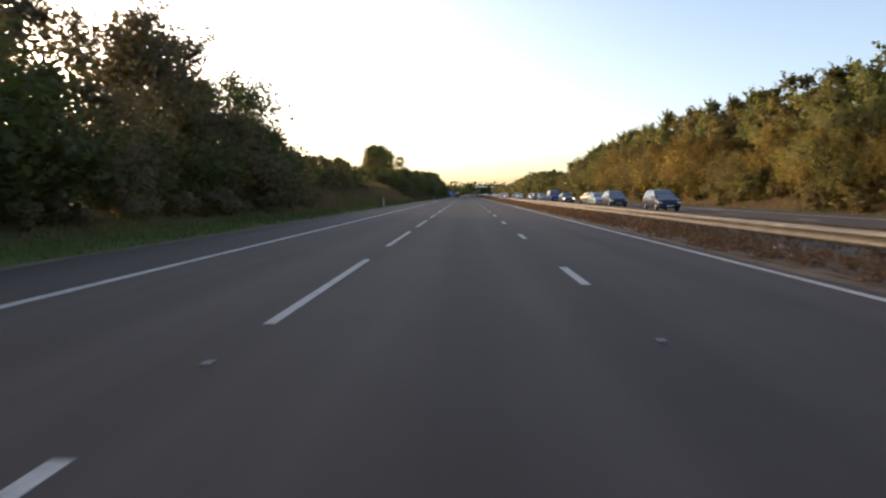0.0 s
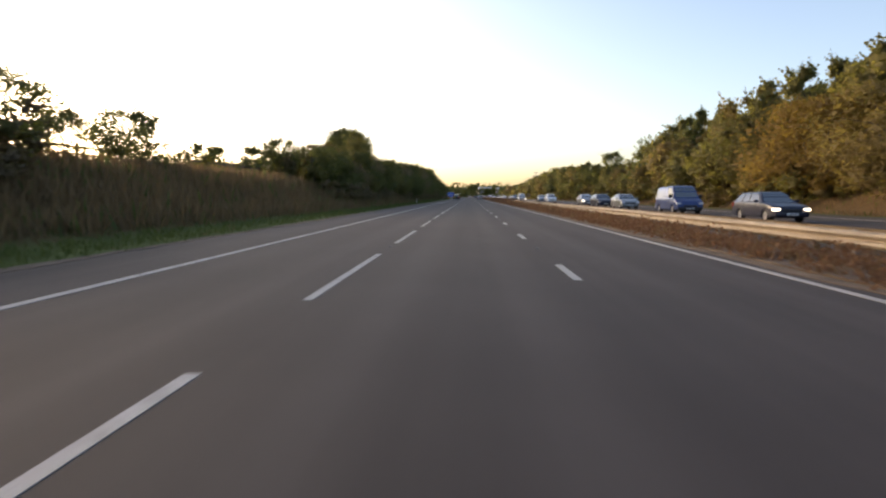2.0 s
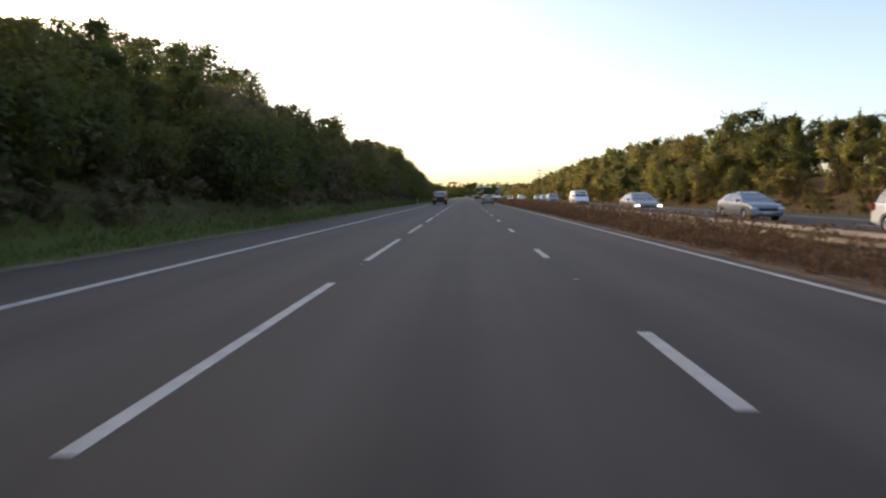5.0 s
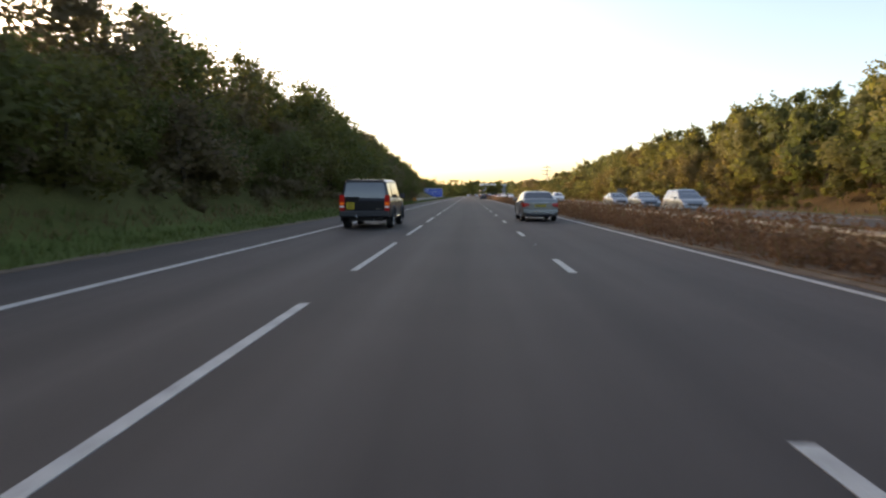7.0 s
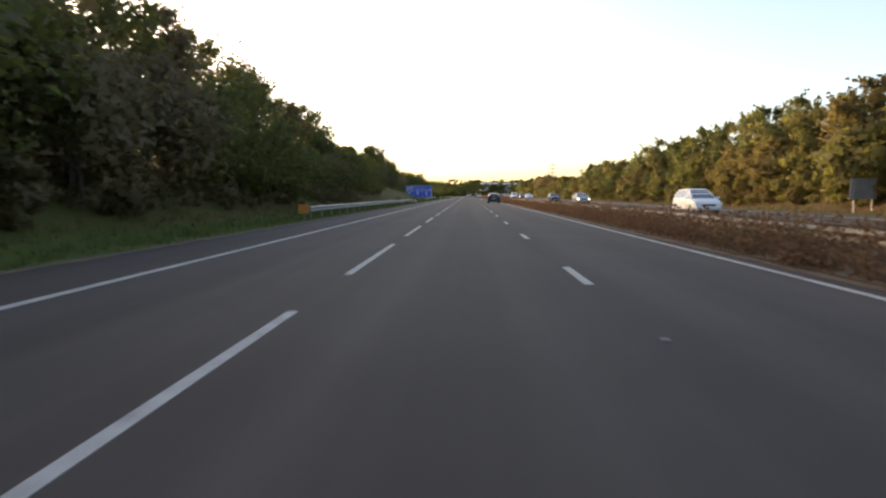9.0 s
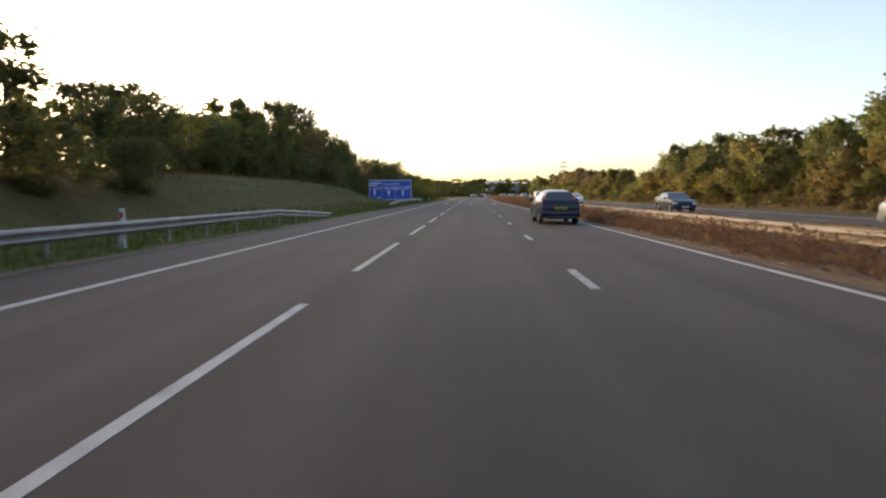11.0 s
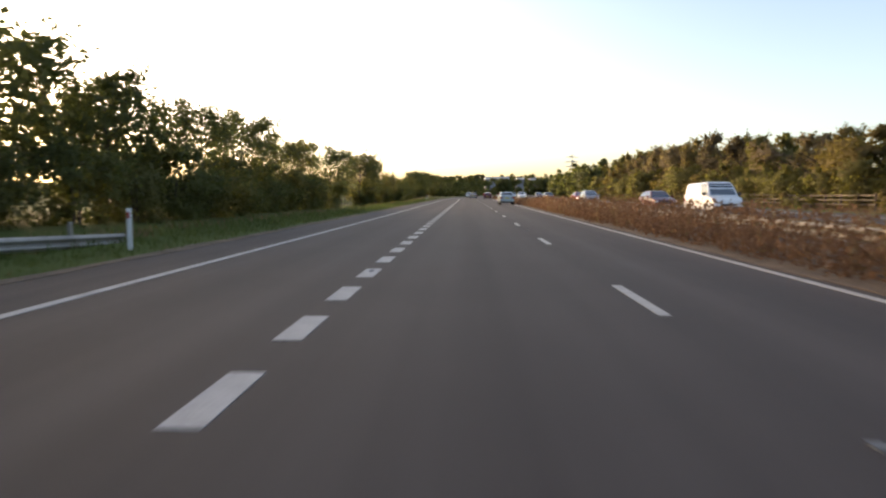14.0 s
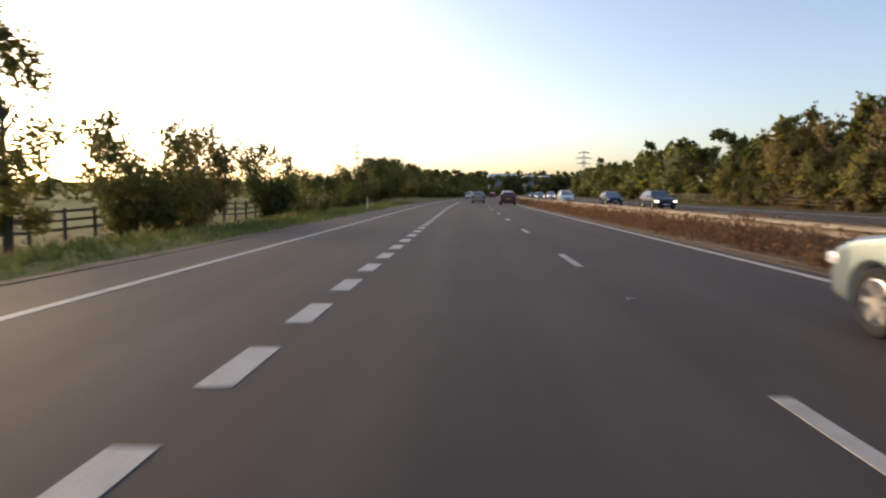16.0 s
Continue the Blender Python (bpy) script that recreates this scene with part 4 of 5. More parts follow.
def thicket(name, label, spots, mat, seed, per=18, size=0.082):
    """Bushy weeds: small leaves and seed heads round upright stems."""
    rng = np.random.default_rng(seed)
    s = np.array(spots)
    n = len(s)
    t = rng.random((n * per, 1)) ** 0.8
    c = np.repeat(s[:, :3], per, 0) + np.concatenate([rng.normal(size=(n * per, 2)) * 0.13, np.repeat(s[:, 3:4], per, 0) * t], 1)
    v, f = leaves(rng, c, size, 1.6)
    me = bpy.data.meshes.new(name)
    me.from_pydata(v.tolist(), [], f.tolist())
    me.materials.append(mat)
    me.update()
    return tagged(new(name, me), label, "weeds", kind="stuff")


thicket("weeds", "reddish-brown dock and weeds along the central reserve", red, WEED_RED, 31)
blades("weeds", "straw-coloured dry grass along the central reserve", drygr, WEED_DRY, 32, 0.28, 7, 0.06)
gr, dg = [], []
for k in range(30000):
    y = rw.uniform(-5, 600)
    d = rw.random() * 3.4
    x = -8.72 - d + verge(y)
    g = rw.random() < (0.97 if d < (2.3 if y < 470 else 3.0) else 0.25)
    (gr if g else dg).append((x, y, land(x, y) - 0.02, rw.uniform(0.06, 0.20) + 0.05 * d, 0.10))
for k in range(26000):
    y = rw.uniform(44, 168) if rw.random() < 0.72 else rw.uniform(350, 432) if rw.random() < 0.6 else rw.uniform(470, 600)
    x = rw.uniform(-20, -11.3) + verge(y)
    (dg if rw.random() < (0.93 if y < 405 else 0.12) else gr).append((x, y, land(x, y) - 0.03, rw.uniform(0.35, 0.85) if y < 200 else rw.uniform(0.10, 0.26), 0.18))
for k in range(5000):
    y = rw.uniform(15, 600)
    x = rw.uniform(24.8, 31)
    (dg if rw.random() < 0.8 else gr).append((x + bend(y), y, land(x, y) - 0.03, rw.uniform(0.2, 0.6), 0.2))
blades("grass", "green grass tufts on the verge", gr, WEED_GREEN, 33, 0.3, 3, 0.13)
blades("grass", "tall dry grass on the banks", dg, WEED_DRY, 34, 0.28, 4, 0.07)

# ============ small roadside things ============
LITTER = plain("dirty_white_plastic", (0.42, 0.41, 0.39), 0.6)
for x, y, s in ((6.85, 13.6, 0.30), (6.5, 12.6, 0.10), (6.35, 9.8, 0.07), (6.85, 90.4, 0.44), (6.6, 57, 0.10), (6.7, 125, 0.12), (6.9, 306, 0.12), (6.8, 303.5, 0.16)):
    bm = bmesh.new()
    bmesh.ops.create_icosphere(bm, subdivisions=2, radius=1)
    for v in bm.verts:
        v.co *= 1 + 0.5 * noise.noise(v.co * 2.3 + Vector((x, y, 0)))
        v.co = Vector((v.co.x * s * 0.6, v.co.y * s, max(-0.05, v.co.z * s * 0.4) + s * 0.16 + 0.03))
    ob = part("litter", bm, LITTER)
    ob.location = (x, y, 0.02)
    tagged(ob, "crumpled white plastic litter on the central reserve", "litter", "litter")

POSTWHITE = plain("post_white", (0.62, 0.62, 0.60), 0.6)
for k, y in enumerate((66, 166, 266, 366, 466, 566)):
    e = thing("marker_post", Matrix.Translation((-9.7 + verge(y), y, land(-9.7 + verge(y), y))), "slim white roadside marker post on the verge", "marker post", "marker posts")
    part("shaft", box_bm(-0.05, 0.05, -0.03, 0.03, -0.2, 0.95, bevel=0.012), POSTWHITE, e)
    part("reflector", box_bm(-0.035, 0.035, -0.036, -0.031, 0.72, 0.86), plain("reflector_red", (0.35, 0.03, 0.02), 0.3), e, "small red reflector")
SIGN_GREY = noisy("sign_back_grey", [(0.3, (0.16, 0.16, 0.16)), (0.7, (0.26, 0.26, 0.25))], 2, 20, 0.6, 0.05)
e = thing("road_sign", Matrix.Translation((26.6, 330.5, land(26.6, 330.5))), "grey back of a road sign on two posts", "road sign")
part("panel", box_bm(-0.9, 0.9, 0, 0.04, 0.9, 2.3, bevel=0.01), SIGN_GREY, e)
for x in (-0.6, 0.6):
    part("post", box_bm(x - 0.05, x + 0.05, -0.1, 0, -0.3, 2.2, bevel=0.008), STEEL, e)


# ============ pylons and the far buildings ============
PYLON = noisy("pale_weathered_steel", [(0.3, (0.42, 0.42, 0.43)), (0.7, (0.55, 0.55, 0.55))], 0.3, 2, 0.6, 0.0)


def pylon(x, y, h, z=0.0):
    e = thing("pylon", Matrix.Translation((x, y, z)), "grey steel lattice power pylon on the horizon", "pylon", "pylons")
    bm = bmesh.new()
    w0, w1 = h * 0.06, h * 0.018
    for sx in (-1, 1):
        for sy in (-1, 1):
            tube(bm, [(sx * w0, sy * w0, 0), (sx * w1, sy * w1, h * 0.72), (0, 0, h)], [0.24, 0.2, 0.12], 4)
    for k in range(9):
        t0, t1 = k / 9, (k + 1) / 9
        a, b = w0 + (w1 - w0) * t0, w0 + (w1 - w0) * t1
        for s in (-1, 1):
            tube(bm, [(-a, s * a, h * 0.72 * t0), (b, s * b, h * 0.72 * t1)], [0.12, 0.12], 4)
            tube(bm, [(s * a, -a, h * 0.72 * t0), (s * b, b, h * 0.72 * t1)], [0.12, 0.12], 4)
    part("tower", bm, PYLON, e)
    for k, (zz, r) in enumerate(((0.66, 0.17), (0.78, 0.20), (0.90, 0.15))):
        bm = bmesh.new()
        tube(bm, [(-r * h, 0, zz * h), (0, 0, zz * h + 0.5), (r * h, 0, zz * h)], [0.2, 0.45, 0.2], 4)
        tube(bm, [(-r * h, 0, zz * h), (0, 0, zz * h + h * 0.04), (r * h, 0, zz * h)], [0.18, 0.3, 0.18], 4)
        part("cross_arm", bm, PYLON, e)


pylon(118, 1150, 44, 2)
pylon(-128, 1230, 56, 4)
pylon(-600, 1360, 54, 6)
SHED = noisy("white_cladding", [(0.2, (0.80, 0.81, 0.83)), (0.8, (0.88, 0.88, 0.88))], 0.2, 2, 0.5, 0.02)
SHED_DARK = noisy("grey_cladding", [(0.2, (0.16, 0.17, 0.19)), (0.8, (0.24, 0.25, 0.27))], 0.2, 2, 0.5, 0.02)
for x, y, w, z, h in ((22, 905, 17, 11.8, 1.3), (41, 925, 5, 12.1, 0.8), (53, 940, 6, 12.0, 0.9)):
    e = thing("warehouse", Matrix.Translation((x, y, 0)), "long white-clad warehouse above the distant trees", "building", "distant warehouses")
    part("wall", box_bm(-w / 2, w / 2, 0, 30, -1, z, bevel=0.2), SHED_DARK, e)
    part("cladding", box_bm(-w / 2 - 0.3, w / 2 + 0.3, -0.3, 30.3, z, z + h, bevel=0.2), SHED, e)
    part("roof", box_bm(-w / 2 + 0.5, w / 2 - 0.5, 0.5, 29.5, z + h, z + h + 0.4, bevel=0.15), SHED_DARK, e)

# ============ vehicles ============
GLASS = plain("tinted_glass", (0.015, 0.018, 0.018), 0.04, spec=0.5, trans=0.15)
GLASS.node_tree.nodes["Principled BSDF"].inputs["IOR"].default_value = 2.1
RUBBER = noisy("tyre_rubber", [(0.3, (0.010, 0.010, 0.010)), (0.7, (0.022, 0.021, 0.021))], 6, 60, 0.85, 0.2, 60)
ALLOY = plain("alloy", (0.55, 0.55, 0.55), 0.3, metal=0.9)
TRIM = noisy("dark_plastic", [(0.3, (0.018, 0.018, 0.020)), (0.7, (0.032, 0.032, 0.034))], 5, 80, 0.6, 0.1, 120)
CHROME = plain("chrome", (0.75, 0.75, 0.75), 0.12, metal=1.0)
BRIGHT = plain("bright_trim", (0.62, 0.62, 0.61), 0.35, metal=0.2)
PALE_RED = plain("pale_red_lens", (0.42, 0.09, 0.08), 0.2, coat=1.0)
RED_LAMP = plain("red_lamp", (0.26, 0.010, 0.010), 0.12, coat=1.0, emit=(1, 0.05, 0.02), glow=0.015)
AMBER_LAMP = plain("amber_lamp", (0.62, 0.12, 0.02), 0.15, coat=1.0, emit=(1, 0.2, 0.03), glow=0.05)
CLEAR_LAMP = plain("clear_lamp", (0.75, 0.75, 0.74), 0.12, coat=1.0)
HEAD_LAMP = plain("lit_headlamp", (0.85, 0.85, 0.8), 0.15, coat=1.0, emit=(1, 0.95, 0.82), glow=1.6)
PLATE_Y = plain("plate_yellow", (0.62, 0.46, 0.02), 0.5)
PLATE_W = plain("plate_white", (0.7, 0.7, 0.68), 0.5)
PLATE_K = plain("plate_bars", (0.015, 0.015, 0.015), 0.5)


def paint(name, col, metal=0.35):
    """Car paint with a light film of road dust."""
    m = noisy(name, [(0.3, tuple(c * 0.85 for c in col)), (0.7, tuple(min(1, c * 1.1) for c in col))], 1.5, 30, 0.32, 0.0, metal=metal)
    b = m.node_tree.nodes["Principled BSDF"]
    b.inputs["Coat Weight"].default_value, b.inputs["Coat Roughness"].default_value = (0.35 if max(col) < 0.1 else 0.6), 0.08
    b.inputs["Specular IOR Level"].default_value = 0.3
    return m


PAINTS = {
    "black": (paint("black_paint", (0.006, 0.006, 0.009), 0.0), "black"), "silver": (paint("silver_paint", (0.24, 0.255, 0.26), 0.5), "silver"),
    "grey": (paint("grey_paint", (0.16, 0.185, 0.20), 0.5), "steel grey"), "navy": (paint("navy_paint", (0.010, 0.013, 0.030), 0.0), "dark blue-grey"),
    "white": (paint("white_paint", (0.74, 0.74, 0.72), 0.0), "white"), "red": (paint("red_paint", (0.36, 0.020, 0.018), 0.2), "red"),
    "maroon": (paint("maroon_paint", (0.10, 0.014, 0.018), 0.2), "dark red"), "blue": (paint("blue_paint", (0.03, 0.06, 0.17), 0.3), "blue"),
    "pewter": (paint("pewter_paint", (0.20, 0.205, 0.195), 0.55), "pewter grey"), "mint": (paint("pale_green_paint", (0.30, 0.37, 0.37), 0.5), "pale silver-green"), "sand": (paint("sand_paint", (0.30, 0.27, 0.23), 0.5), "sandy silver"),
}

# length, width, height, belt, sill, wheel radius, front axle, rear axle (from the middle, forward positive),
# greenhouse: rear foot, rear top, front top, front foot, tuck of its sides; line of the lower body's top from the tail to the nose
SPECS = {
    "suv": dict(L=4.80, W=1.92, H=1.89, belt=1.12, sill=0.42, r=0.38, fa=1.50, ra=-1.38, gh=(-2.30, -2.18, 0.62, 1.18, 0.085), word="off-road estate car",
                top=[(-2.40, 1.02), (-2.34, 1.12), (0.9, 1.13), (1.2, 1.14), (2.05, 1.08), (2.34, 0.98), (2.40, 0.80)], win=[(0.03, 0.29), (0.37, 0.60), (0.64, 0.96)], taper=(0.03, 0.09), cut=0.50),
    "saloon": dict(L=4.58, W=1.77, H=1.45, belt=0.97, sill=0.24, r=0.32, fa=1.46, ra=-1.30, gh=(-1.86, -0.98, 0.25, 1.10, 0.135), word="saloon car",
                   top=[(-2.29, 0.84), (-2.26, 0.99), (-2.18, 1.045), (-1.9, 1.06), (-1.6, 1.05), (-1.0, 0.99), (1.0, 0.96), (1.75, 0.86), (2.16, 0.74), (2.29, 0.52)], win=[(0.30, 0.55), (0.58, 0.90)], taper=(0.09, 0.14), cut=0.30),
    "hatch": dict(L=4.34, W=1.78, H=1.51, belt=0.98, sill=0.25, r=0.315, fa=1.33, ra=-1.31, gh=(-2.08, -1.50, -0.10, 1.18, 0.185), word="hatchback car",
                  top=[(-2.17, 0.72), (-2.13, 0.92), (-1.95, 1.02), (0.9, 0.96), (1.70, 0.86), (2.05, 0.74), (2.17, 0.52)], win=[(0.24, 0.47), (0.50, 0.90)], taper=(0.09, 0.14), cut=0.34),
    "mpv": dict(L=4.40, W=1.80, H=1.66, belt=1.00, sill=0.26, r=0.315, fa=1.36, ra=-1.33, gh=(-2.10, -1.86, 0.20, 1.42, 0.15), word="people carrier",
                top=[(-2.20, 0.80), (-2.14, 1.02), (0.9, 1.00), (1.45, 0.96), (1.95, 0.82), (2.12, 0.70), (2.20, 0.52)], win=[(0.05, 0.26), (0.30, 0.54), (0.58, 0.92)], taper=(0.07, 0.14), cut=0.34),
    "estate": dict(L=4.65, W=1.80, H=1.50, belt=0.96, sill=0.25, r=0.315, fa=1.45, ra=-1.32, gh=(-2.16, -1.86, 0.25, 1.08, 0.17), word="estate car",
                   top=[(-2.32, 0.80), (-2.26, 0.98), (0.9, 0.96), (1.75, 0.86), (2.16, 0.74), (2.32, 0.52)], win=[(0.05, 0.28), (0.32, 0.56), (0.60, 0.92)], taper=(0.07, 0.14), cut=0.32),
    "van": dict(L=4.90, W=1.92, H=2.00, belt=1.15, sill=0.30, r=0.33, fa=1.55, ra=-1.45, gh=(-2.40, -2.36, 0.95, 1.72, 0.09), word="panel van",
                top=[(-2.45, 1.00), (-2.42, 1.16), (1.5, 1.14), (2.0, 1.02), (2.32, 0.84), (2.45, 0.55)], win=[(0.72, 0.95)], taper=(0.03, 0.12), cut=0.40),
}


def wheel_meshes():
    """Tyre and alloy of unit radius, facing +x."""
    def lathe(prof, n=18):
        bm = bmesh.new()
        rings = [[bm.verts.new((x, r * math.cos(a), r * math.sin(a))) for a in (2 * math.pi * k / n for k in range(n))] for x, r in prof]
        for p, q in zip(rings, rings[1:]):
            for k in range(n):
                bm.faces.new((p[k], p[(k + 1) % n], q[(k + 1) % n], q[k]))
        return bm
    bm = lathe([(-0.30, 0.60), (-0.33, 0.70), (-0.33, 0.90), (-0.26, 0.985), (0.0, 1.0), (0.26, 0.985), (0.33, 0.90), (0.33, 0.70), (0.28, 0.64)])
    t = bpy.data.meshes.new("wheel")
    bm.to_mesh(t)
    bm.free()
    t.materials.append(RUBBER)
    bm = lathe([(0.28, 0.68), (0.30, 0.62), (0.20, 0.60), (0.10, 0.58), (0.08, 0.30), (0.10, 0.02)])
    for k in range(6):
        a = 2 * math.pi * k / 6
        u, w = Vector((0, math.cos(a), math.sin(a))), Vector((0, -math.sin(a), math.cos(a)))
        v = [bm.verts.new(Vector((x, 0, 0)) + u * r + w * s) for r, s0, x1 in ((0.08, 0.12, 0.26), (0.62, 0.085, 0.29)) for s, x in ((-s0, 0.12), (s0, 0.12), (s0 * 0.7, x1), (-s0 * 0.7, x1))]
        for q in ((0, 4, 5, 1), (1, 5, 6, 2), (2, 6, 7, 3), (3, 7, 4, 0)):
            bm.faces.new([v[i] for i in q])
    bmesh.ops.create_circle(bm, cap_ends=True, radius=0.14, segments=12, matrix=Matrix.Translation((0.275, 0, 0)) @ Matrix.Rotation(math.pi / 2, 4, 'Y'))
    r = bpy.data.meshes.new("rim")
    bm.to_mesh(r)
    bm.free()
    r.materials.append(ALLOY)
    return t, r


TYRE, RIM = wheel_meshes()


def car(kind, colour, label="", lit=False, brake=False):
    """A road vehicle with its middle on the ground at the origin, its nose towards +y."""
    S = SPECS[kind]
    L, W, H, belt, sill, r = S["L"], S["W"], S["H"], S["belt"], S["sill"], S["r"]
    pm, pw = PAINTS[colour]
    e = thing("van" if kind == "van" else "car", Matrix(), label or (pw + " " + S["word"] + " on the oncoming carriageway"), "van" if kind == "van" else "car", "traffic")
    R = r * 1.16

    def under(y):
        z = sill + 0.10 * max(0, (abs(y) - L / 2 + 0.5) / 0.5)
        for a in (S["fa"], S["ra"]):
            if abs(y - a) < R:
                z = max(z, r + math.sqrt(R * R - (y - a) ** 2) * 0.98)
        return z

    def half(y, z):
        t = S["taper"][0] if y < 0 else S["taper"][1]
        c = max(0.0, (abs(y) - L / 2 + 0.55) / 0.55)
        q = min(1.0, max(0.0, (z - sill) / (belt - sill)))
        return W / 2 * (1 - t * c * c) * (0.955 + 0.045 * math.sin(math.pi * (0.15 + 0.75 * q)))

    ys = sorted(set([round(v, 3) for v in np.linspace(-L / 2, L / 2, 21)] + [round(a + R * s, 3) for a in (S["fa"], S["ra"]) for s in (-1.001, -0.995, -0.92, -0.75, -0.5, -0.2, 0.2, 0.5, 0.75, 0.92, 0.995, 1.001)]
                    + [p[0] for p in S["top"]] + [-L / 2 + 0.04, L / 2 - 0.04]))
    bm = bmesh.new()
    rings = []
    fr = (0, 0.12, 0.35, 0.6, 0.8, 0.93, 1.0)
    for y in ys:
        zt, zb = table(S["top"], y), under(y)
        if y <= -L / 2 + 0.001 or y >= L / 2 - 0.001:
            zb += 0.05
        zb = min(zb, zt - 0.06)
        pts = []
        for f in fr:
            z = zb + (zt - zb) * f
            w = half(y, z) * (0.985 if f == 1.0 else 1.0)
            pts.append((w, z))
        w = pts[-1][0]
        pts += [(w * 0.93, zt + 0.018), (w * 0.5, zt + 0.035), (0, zt + 0.04)]
        ring = [bm.verts.new((x, y, z)) for x, z in pts] + [bm.verts.new((-x, y, z)) for x, z in pts[-2::-1]]
        rings.append(ring)
    for a, b in zip(rings, rings[1:]):
        n = len(a)
        for k in range(n - 1):
            bm.faces.new((a[k], b[k], b[k + 1], a[k + 1]))
        bm.faces.new((a[-1], b[-1], b[0], a[0]))
    bm.faces.new(rings[0])
    bm.faces.new(rings[-1][::-1])
    bmesh.ops.recalc_face_normals(bm, faces=bm.faces[:])
    body = part("body", bm, pm, e)
    body.data.polygons.foreach_set("use_smooth", [len(p.vertices) == 4 for p in body.data.polygons])

    r0, r1, f1, f0, tuck = S["gh"]
    zb, zt = belt - 0.03, H

    def side(v):
        return half(0.5 * (r0 + f0), belt) * 0.965 - tuck * W * v * 0.9

    def yr(v):
        return r0 + (r1 - r0) * v

    def yf(v):
        return f0 + (f1 - f0) * v

    def sag(y, v):
        """The roof falls away towards the tail."""
        return (0.10 if kind == "hatch" else 0.03) * max(0.0, (-0.1 - y) / 1.4) ** 2 * v

    bm = bmesh.new()
    rings = []
    for v, inset in ((0, 0), (0.25, -0.009), (0.5, -0.012), (0.75, -0.008), (0.87, 0.004), (0.93, 0.022), (0.97, 0.055), (0.99, 0.11), (1.0, 0.22)):
        z, w, a, b, c = zb + (zt - zb) * v, side(v) - inset, yr(v) + inset, yf(v) - inset * 1.5, 0.09
        pts = []
        for sx, sy, st in ((1, 1, 0), (-1, 1, 90), (-1, -1, 180), (1, -1, 270)):
            for k in range(5):
                t = radians(st + 22.5 * k)
                pts.append((sx * (w - c) + c * math.cos(t), (b if sy > 0 else a) - sy * c + c * math.sin(t), z - sag((b if sy > 0 else a), v)))
        rings.append([bm.verts.new(p) for p in pts])
    for a, b in zip(rings, rings[1:]):
        for k in range(20):
            bm.faces.new((a[k], a[(k + 1) % 20], b[(k + 1) % 20], b[k]))
    bm.faces.new(rings[-1])
    part("cabin", bm, pm, e, smooth=True)

    def bulge(v):
        return 0.012 * math.sin(math.pi * min(1, v / 0.9)) + 0.006

    def pane(name, fn, u0, u1, v0, v1, label=""):
        bm = bmesh.new()
        g = [[bm.verts.new(fn(u0 + (u1 - u0) * i / 4, v0 + (v1 - v0) * j / 4)) for i in range(5)] for j in range(5)]
        for j in range(4):
            for i in range(4):
                bm.faces.new((g[j][i], g[j][i + 1], g[j + 1][i + 1], g[j + 1][i]))
        part(name, bm, GLASS, e, label, smooth=True)

    for sx in (-1, 1):
        bm = bmesh.new()
        u0, u1 = S["win"][0][0] - 0.012, S["win"][-1][1] + 0.014
        g = [[bm.verts.new((sx * (side(v) + bulge(v) - 0.004), yr(v) + (yf(v) - yr(v)) * (u0 + (u1 - u0) * i / 6), zb + (zt - zb) * v - sag(yr(v) + (yf(v) - yr(v)) * (u0 + (u1 - u0) * i / 6), v))) for i in range(7)] for v in (0.11, 0.3, 0.5, 0.7, 0.87)]
        for j in range(4):
            for i in range(6):
                bm.faces.new((g[j][i], g[j][i + 1], g[j + 1][i + 1], g[j + 1][i]))
        bmesh.ops.solidify(bm, geom=bm.faces[:], thickness=0.006 * sx)
        part("window_surround", bm, TRIM, e)
        for a, b in S["win"]:
            pane("side_window", lambda u, v, sx=sx: (sx * (side(v) + bulge(v)), yr(v) + (yf(v) - yr(v)) * u, zb + (zt - zb) * v - sag(yr(v) + (yf(v) - yr(v)) * u, v)), a, b, 0.14, 0.84)
    pane("rear_window", lambda u, v: (u * side(v), yr(v) - bulge(v), zb + (zt - zb) * v - sag(yr(v), v)), -0.90, 0.90, 0.10 if kind != "suv" else 0.06, 0.88)
    pane("windscreen", lambda u, v: (u * side(v), yf(v) + bulge(v), zb + (zt - zb) * v), -0.88, 0.88, 0.08, 0.88)

    for sx in (-1, 1):
        for a in (S["fa"], S["ra"]):
            turn = Matrix.Diagonal((sx * 1.0, 1, 1, 1)) if sx < 0 else Matrix()
            w = part_me("wheel", TYRE, e, "dark rubber tyre", Matrix.Translation((sx * (W / 2 - 0.13), a, r)) @ (Matrix.Rotation(math.pi, 4, 'Z') if sx < 0 else Matrix()) @ Matrix.Diagonal((r, r, r, 1)))
            part_me("rim", RIM, w, "silver alloy wheel rim")
            if kind == "suv":
                bm = bmesh.new()
                pts = [(sx * (half(a, 0.8) + 0.012), a + R * 1.03 * math.cos(t), r + R * 1.03 * math.sin(t)) for t in np.linspace(-0.25, math.pi + 0.25, 13)]
                tube(bm, pts, [0.045] * 13, 6)
                part("wheel_arch", bm, TRIM, e, smooth=True)
        # mirrors, handles, lamps
        bm = box_bm(sx * W / 2 - 0.02 if sx > 0 else -W / 2 - 0.20, W / 2 + 0.20 if sx > 0 else -W / 2 + 0.02, yf(0) - 0.42, yf(0) - 0.28, belt + 0.0, belt + (0.22 if kind in ("suv", "van") else 0.14), bevel=0.03)
        part("mirror", bm, TRIM if kind in ("suv", "van") else pm, e, smooth=True)
